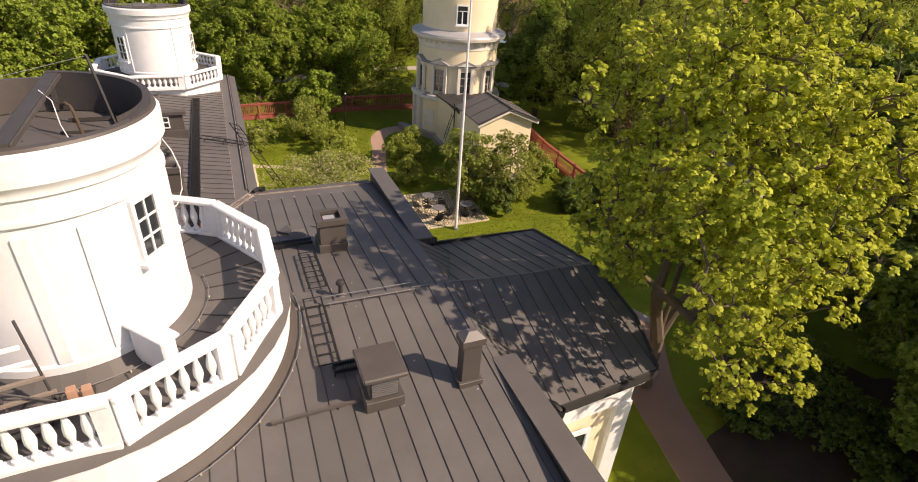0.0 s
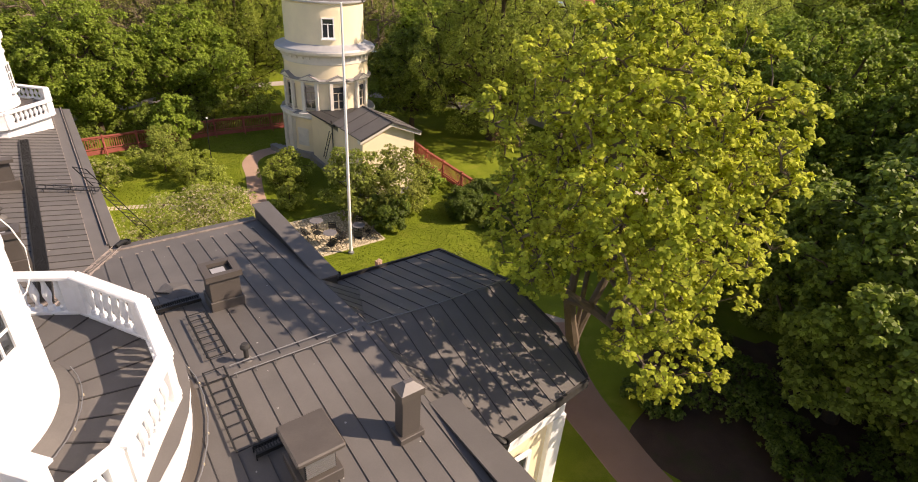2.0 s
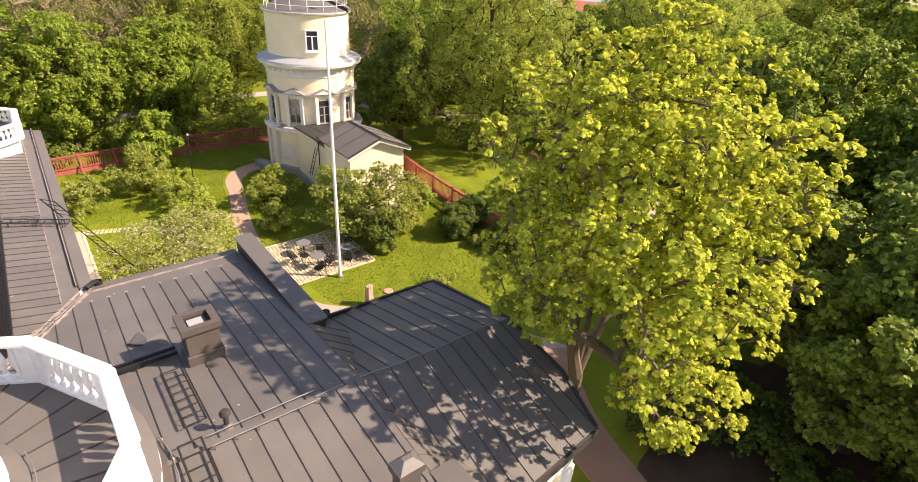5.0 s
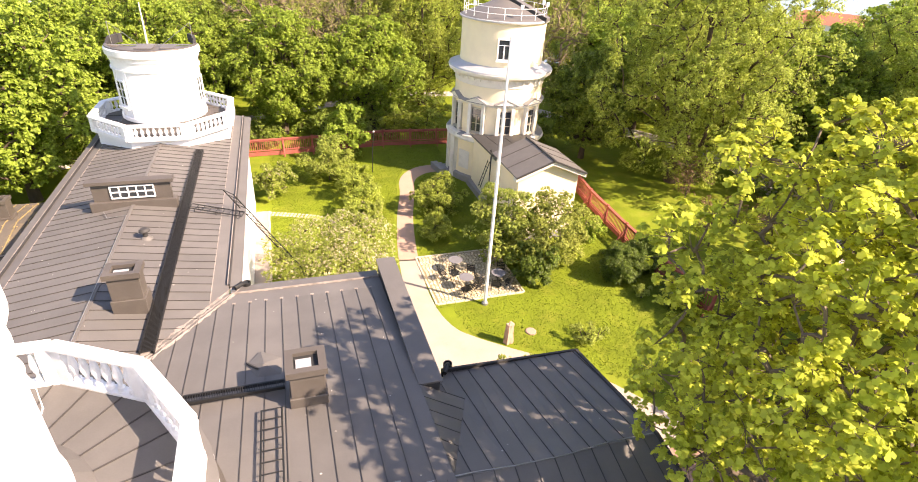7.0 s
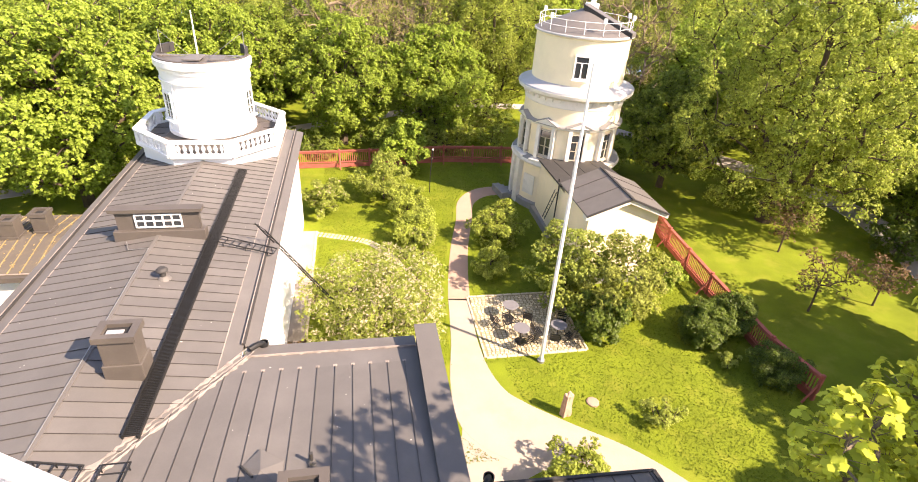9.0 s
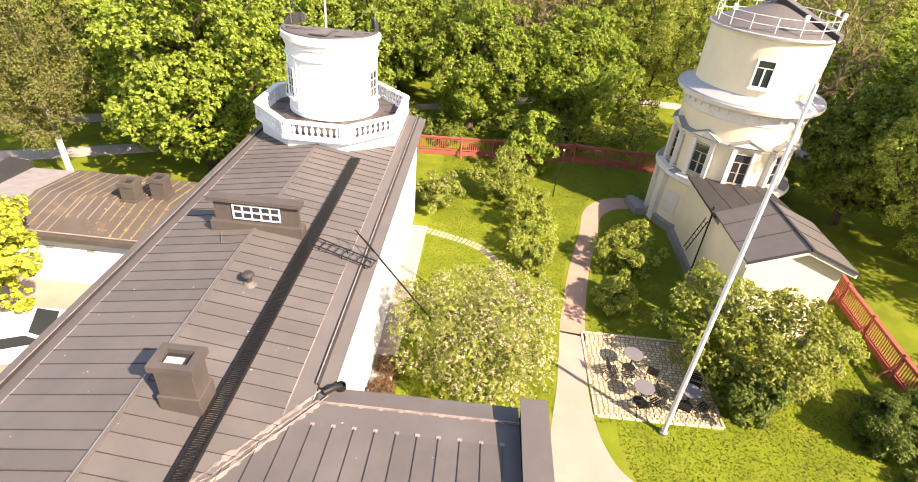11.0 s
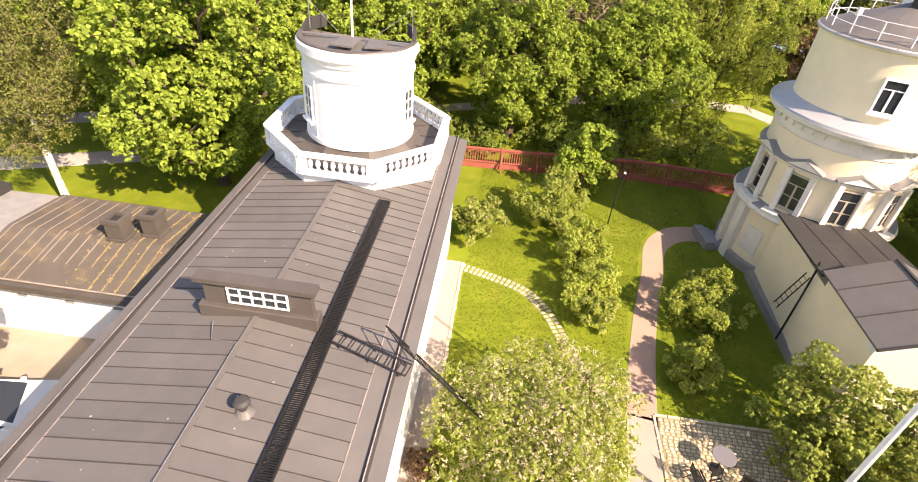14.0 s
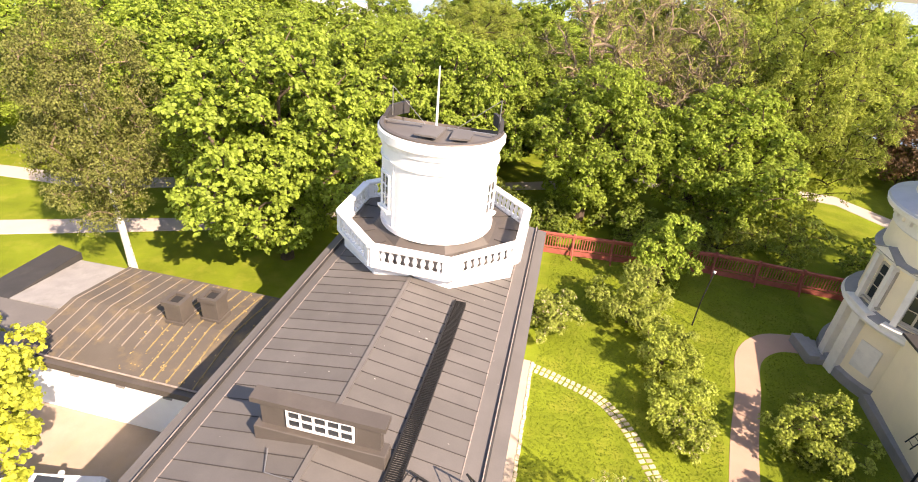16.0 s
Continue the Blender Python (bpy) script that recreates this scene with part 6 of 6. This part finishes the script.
for x, y, s, sz, a in ((15.8, 56.5, 0.76, 0.82, 35), (40, 47, 0.9, 0.8, 90), (40, 64, 1.1, 0.75, 150), (46, 28, 0.95, 0.9, 60), (-8, 66, 0.9, 0.6, 10), (55, 60, 1.1, 0.7, 300), (16, 76, 1.0, 1.0, 70), (64, 44, 1.1, 0.75, 20), (60, 24, 1.0, 0.85, 250), (41, 72, 1.1, 1.0, 110), (52, 70, 1.1, 0.95, 330), (47, 82, 1.2, 1.05, 15)):
    plant(P3, x, y, s, sz, a)
plant(P5, 3.5, 61, 1.1, 1.1, 100)
plant(P5, 23.5, 47.5, 0.9, 1.05, 30)
plant(P2, 34, 46.5, 1.1, 1.0, 250)
far = random.Random(9)
for k in range(105):
    a = radians(far.uniform(-98, 75))
    r = far.uniform(62, 150)
    x, y = 5 - r * math.sin(a), 20 + r * math.cos(a)
    s = far.uniform(1.1, 1.6)
    plant(far.choice((P1, P2, P2)), x, y, s, s * far.uniform(0.7, 0.95), far.uniform(0, 360))
for k in range(46):
    a = radians(far.uniform(-100, -60))
    r = far.uniform(58, 190)
    s = far.uniform(1.3, 1.8)
    plant(far.choice((P1, P2, P2)), 5 - r * math.sin(a), 20 + r * math.cos(a), s, s * far.uniform(0.75, 1.0), far.uniform(0, 360))
# Rows with y below 0 are unseen trees, added to deepen the path's shade.
for x, y, s, sz, a in ((27, 1.5, 1.3, 1.25, 70), (23, -5.5, 1.3, 1.3, 160), (30.5, 17, 1.15, 1.1, 240), (18, -3.5, 1.0, 1.05, 300), (35, 4, 1.4, 1.3, 20), (24.5, 10.5, 0.8, 0.85, 200), (31, -6, 1.4, 1.3, 100), (20, -9, 1.2, 1.2, 50), (16.5, -8, 1.1, 1.1, 10), (25.2, 40.3, 0.85, 0.85, 130), (23.8, -1.5, 1.2, 1.25, 15), (29.5, -2.5, 1.5, 1.7, 190), (26, -11, 1.4, 1.4, 80)):
    plant(P6, x, y, s, sz, a)


def shrub(label, x, y, h, r, mat, seed, clumps=26, per=150, size=0.12, name="shrub", base=0.1, flat=0.75, shape=KITE, extra=None):
    root = tree(label, (x, y, 0), h, base, r * 1.02, 0.05, mat, seed, max(16, int(clumps * 1.35)), max(8, int(per * 0.26)), 7, size * 0.85, shape, lump=0.27 * r, hollow=0.2, name=name, category="shrub", flat=flat, reach=0.09, droop=0.6, tip=0.008, twigs=0.4)
    if extra:
        rng2 = np.random.default_rng(seed + 50)
        cl = crown_lumps(np.random.default_rng(seed), h, base, r * 1.02, max(16, int(clumps * 1.35)), (0, 0), 0.27 * r, None, 0.2)
        (pl, nr, sz, al), _, _ = sprays(rng2, cl, max(4, int(extra[1] * 0.22)), 6, extra[2] * 0.72, np.array([0, 0, h * 0.4]), flat, 0.07, 0.3, 0.05)
        low = pl[:, 2] > 0.03
        ob = new("blossom", leaf_mesh("blossom", pl[low], nr[low], sz[low], extra[0], KITE, rng2))
        ob.parent = root
    return root


shrub("flowering shrub covered with cream blossom", 4.3, 25.2, 4.0, 2.55, LEAF_SHRUB, 21, 90, 150, 0.1, extra=(BLOSSOM, 120, 0.075))
shrub("rounded green shrub with pale blossom near the wing", 1.5, 37.0, 2.6, 1.2, LEAF_SHRUB, 22, 26, 150, 0.12, extra=(BLOSSOM, 25, 0.09))
shrub("loose olive-green shrub on the lawn", 5.2, 39.3, 3.0, 1.6, LEAF_SHRUB, 23, 34, 170)
shrub("loose light green shrub on the lawn", 6.4, 36.2, 2.2, 1.3, LEAF_LIME, 24, 28, 150)
shrub("loose light green shrub on the lawn", 6.7, 33.6, 2.1, 1.2, LEAF_LIME, 25, 28, 150)
shrub("low light shrub with a little blossom", 6.9, 32.2, 1.7, 0.85, LEAF_LIME, 26, 20, 130, extra=(BLOSSOM, 20, 0.08))
shrub("light green spreading shrub by the garden path", 11.3, 33.3, 2.3, 1.5, LEAF_LIME, 27, 32, 160)
shrub("light green low shrub by the garden path", 10.2, 30.0, 1.7, 1.0, LEAF_LIME, 28, 22, 140)
shrub("tall olive-green lilac bush beside the patio", 13.2, 27.2, 4.3, 1.9, LEAF_SHRUB, 29, 44, 190, 0.13)
shrub("tall yellow-green bush before the annex", 15.3, 26.0, 4.2, 1.9, LEAF_OLIVE, 30, 44, 190, 0.13)
shrub("dark blue-green rounded shrub beside the patio", 14.0, 24.6, 2.3, 1.2, LEAF_DARK, 31, 30, 170, 0.13)
shrub("small round green bush on the lawn", 19.2, 28.0, 1.5, 0.85, LEAF_GREEN, 32, 20, 150)
shrub("dense clipped round bush on the lawn", 18.6, 23.9, 1.85, 0.98, LEAF_DARK, 33, 80, 230, 0.085, base=-0.1)
shrub("dense clipped round bush by the fence", 20.3, 24.5, 1.95, 0.95, LEAF_DARK, 34, 80, 230, 0.085, base=-0.1)
shrub("low sparse rose bush in the lawn", 14.4, 19.7, 0.9, 0.75, LEAF_SHRUB, 35, 16, 60, 0.09)
shrub("small young bush in the lawn", 18.8, 22.1, 0.7, 0.45, LEAF_SHRUB, 36, 10, 60, 0.09)
shrub("low bush beside the gravel forecourt", 10.3, 17.4, 1.4, 1.2, LEAF_LIME, 37, 24, 140, 0.12)
shrub("low leafy bush beside the gravel forecourt", 8.2, 16.6, 0.8, 0.6, LEAF_LIME, 38, 14, 90, 0.12)
shrub("leafy young tree by the end fence", 7.0, 43.2, 4.2, 1.5, LEAF_GREEN, 39, 34, 170, 0.16)
shrub("bronze-leaved young ornamental tree beyond the fence", 25.5, 25.4, 3.4, 1.3, BROWNLEAF, 40, 24, 45, 0.1, base=1.2)
shrub("bronze-leaved young ornamental tree beyond the fence", 29.4, 25.5, 3.0, 1.3, BROWNLEAF, 41, 24, 45, 0.1, base=1.0)
shrub("bronze-leaved young ornamental tree beyond the fence", 28.0, 30.9, 3.4, 1.4, BROWNLEAF, 42, 24, 45, 0.1, base=1.2)
shrub("bronze-leaved park tree beside the path", 27.6, 65.0, 6.0, 2.8, BROWNLEAF, 47, 60, 150, 0.15, base=0.6)
shrub("low reddish bed of perennials along the wing wall", 0.95, 21.6, 0.4, 0.6, BROWNLEAF, 43, 20, 120, 0.07)
for k, y in enumerate((22.7, 23.8, 24.9)):
    shrub("low reddish bed of perennials along the wing wall", 0.9 + 0.05 * k, y, 0.36, 0.5, BROWNLEAF, 70 + k, 16, 100, 0.07)
shrub("dark green bush under the park trees", 35.0, 29.5, 2.6, 1.8, LEAF_DARK, 44, 30, 130, 0.16)
shrub("dark green bush under the park trees", 37.5, 25.0, 2.4, 1.8, LEAF_DARK, 45, 30, 130, 0.16)
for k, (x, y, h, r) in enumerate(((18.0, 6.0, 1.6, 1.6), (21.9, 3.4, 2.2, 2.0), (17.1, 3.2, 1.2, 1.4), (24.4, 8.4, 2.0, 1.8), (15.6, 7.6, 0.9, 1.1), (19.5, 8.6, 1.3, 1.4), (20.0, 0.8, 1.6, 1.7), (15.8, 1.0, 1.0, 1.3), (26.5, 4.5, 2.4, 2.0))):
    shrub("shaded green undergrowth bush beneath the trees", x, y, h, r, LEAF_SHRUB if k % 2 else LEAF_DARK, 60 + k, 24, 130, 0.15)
shrub("dense clipped round bush by the fence", 20.3, 21.2, 1.6, 1.0, LEAF_DARK, 81, 50, 220, 0.08, base=-0.1)
for k, (x, y, h, r) in enumerate(((-3.0, 47.6, 2.4, 2.0), (-9.0, 45.2, 2.6, 2.1), (5.6, 47.4, 2.2, 1.9), (10.6, 47.6, 2.5, 2.1), (14.4, 48.4, 2.8, 2.2), (19.0, 46.8, 2.6, 2.2), (-16.0, 41.6, 2.3, 2.0), (22.4, 43.8, 2.6, 2.0), (0.9, 46.9, 1.8, 1.6), (-12.6, 43.2, 2.0, 1.8))):
    shrub("dense green undergrowth bush beyond the garden fence", x, y, h, r, LEAF_DEEP if k % 3 else LEAF_SHRUB, 90 + k, 26, 130, 0.15)
tree("white-blossoming park tree beyond the garden", (34.0, 80.0, ground_z(34.0, 80.0)), 9.5, 1.5, 4.6, 0.22, BLOSSOM, 120, 90, 45, 8, 0.16, KITE, lump=0.8)
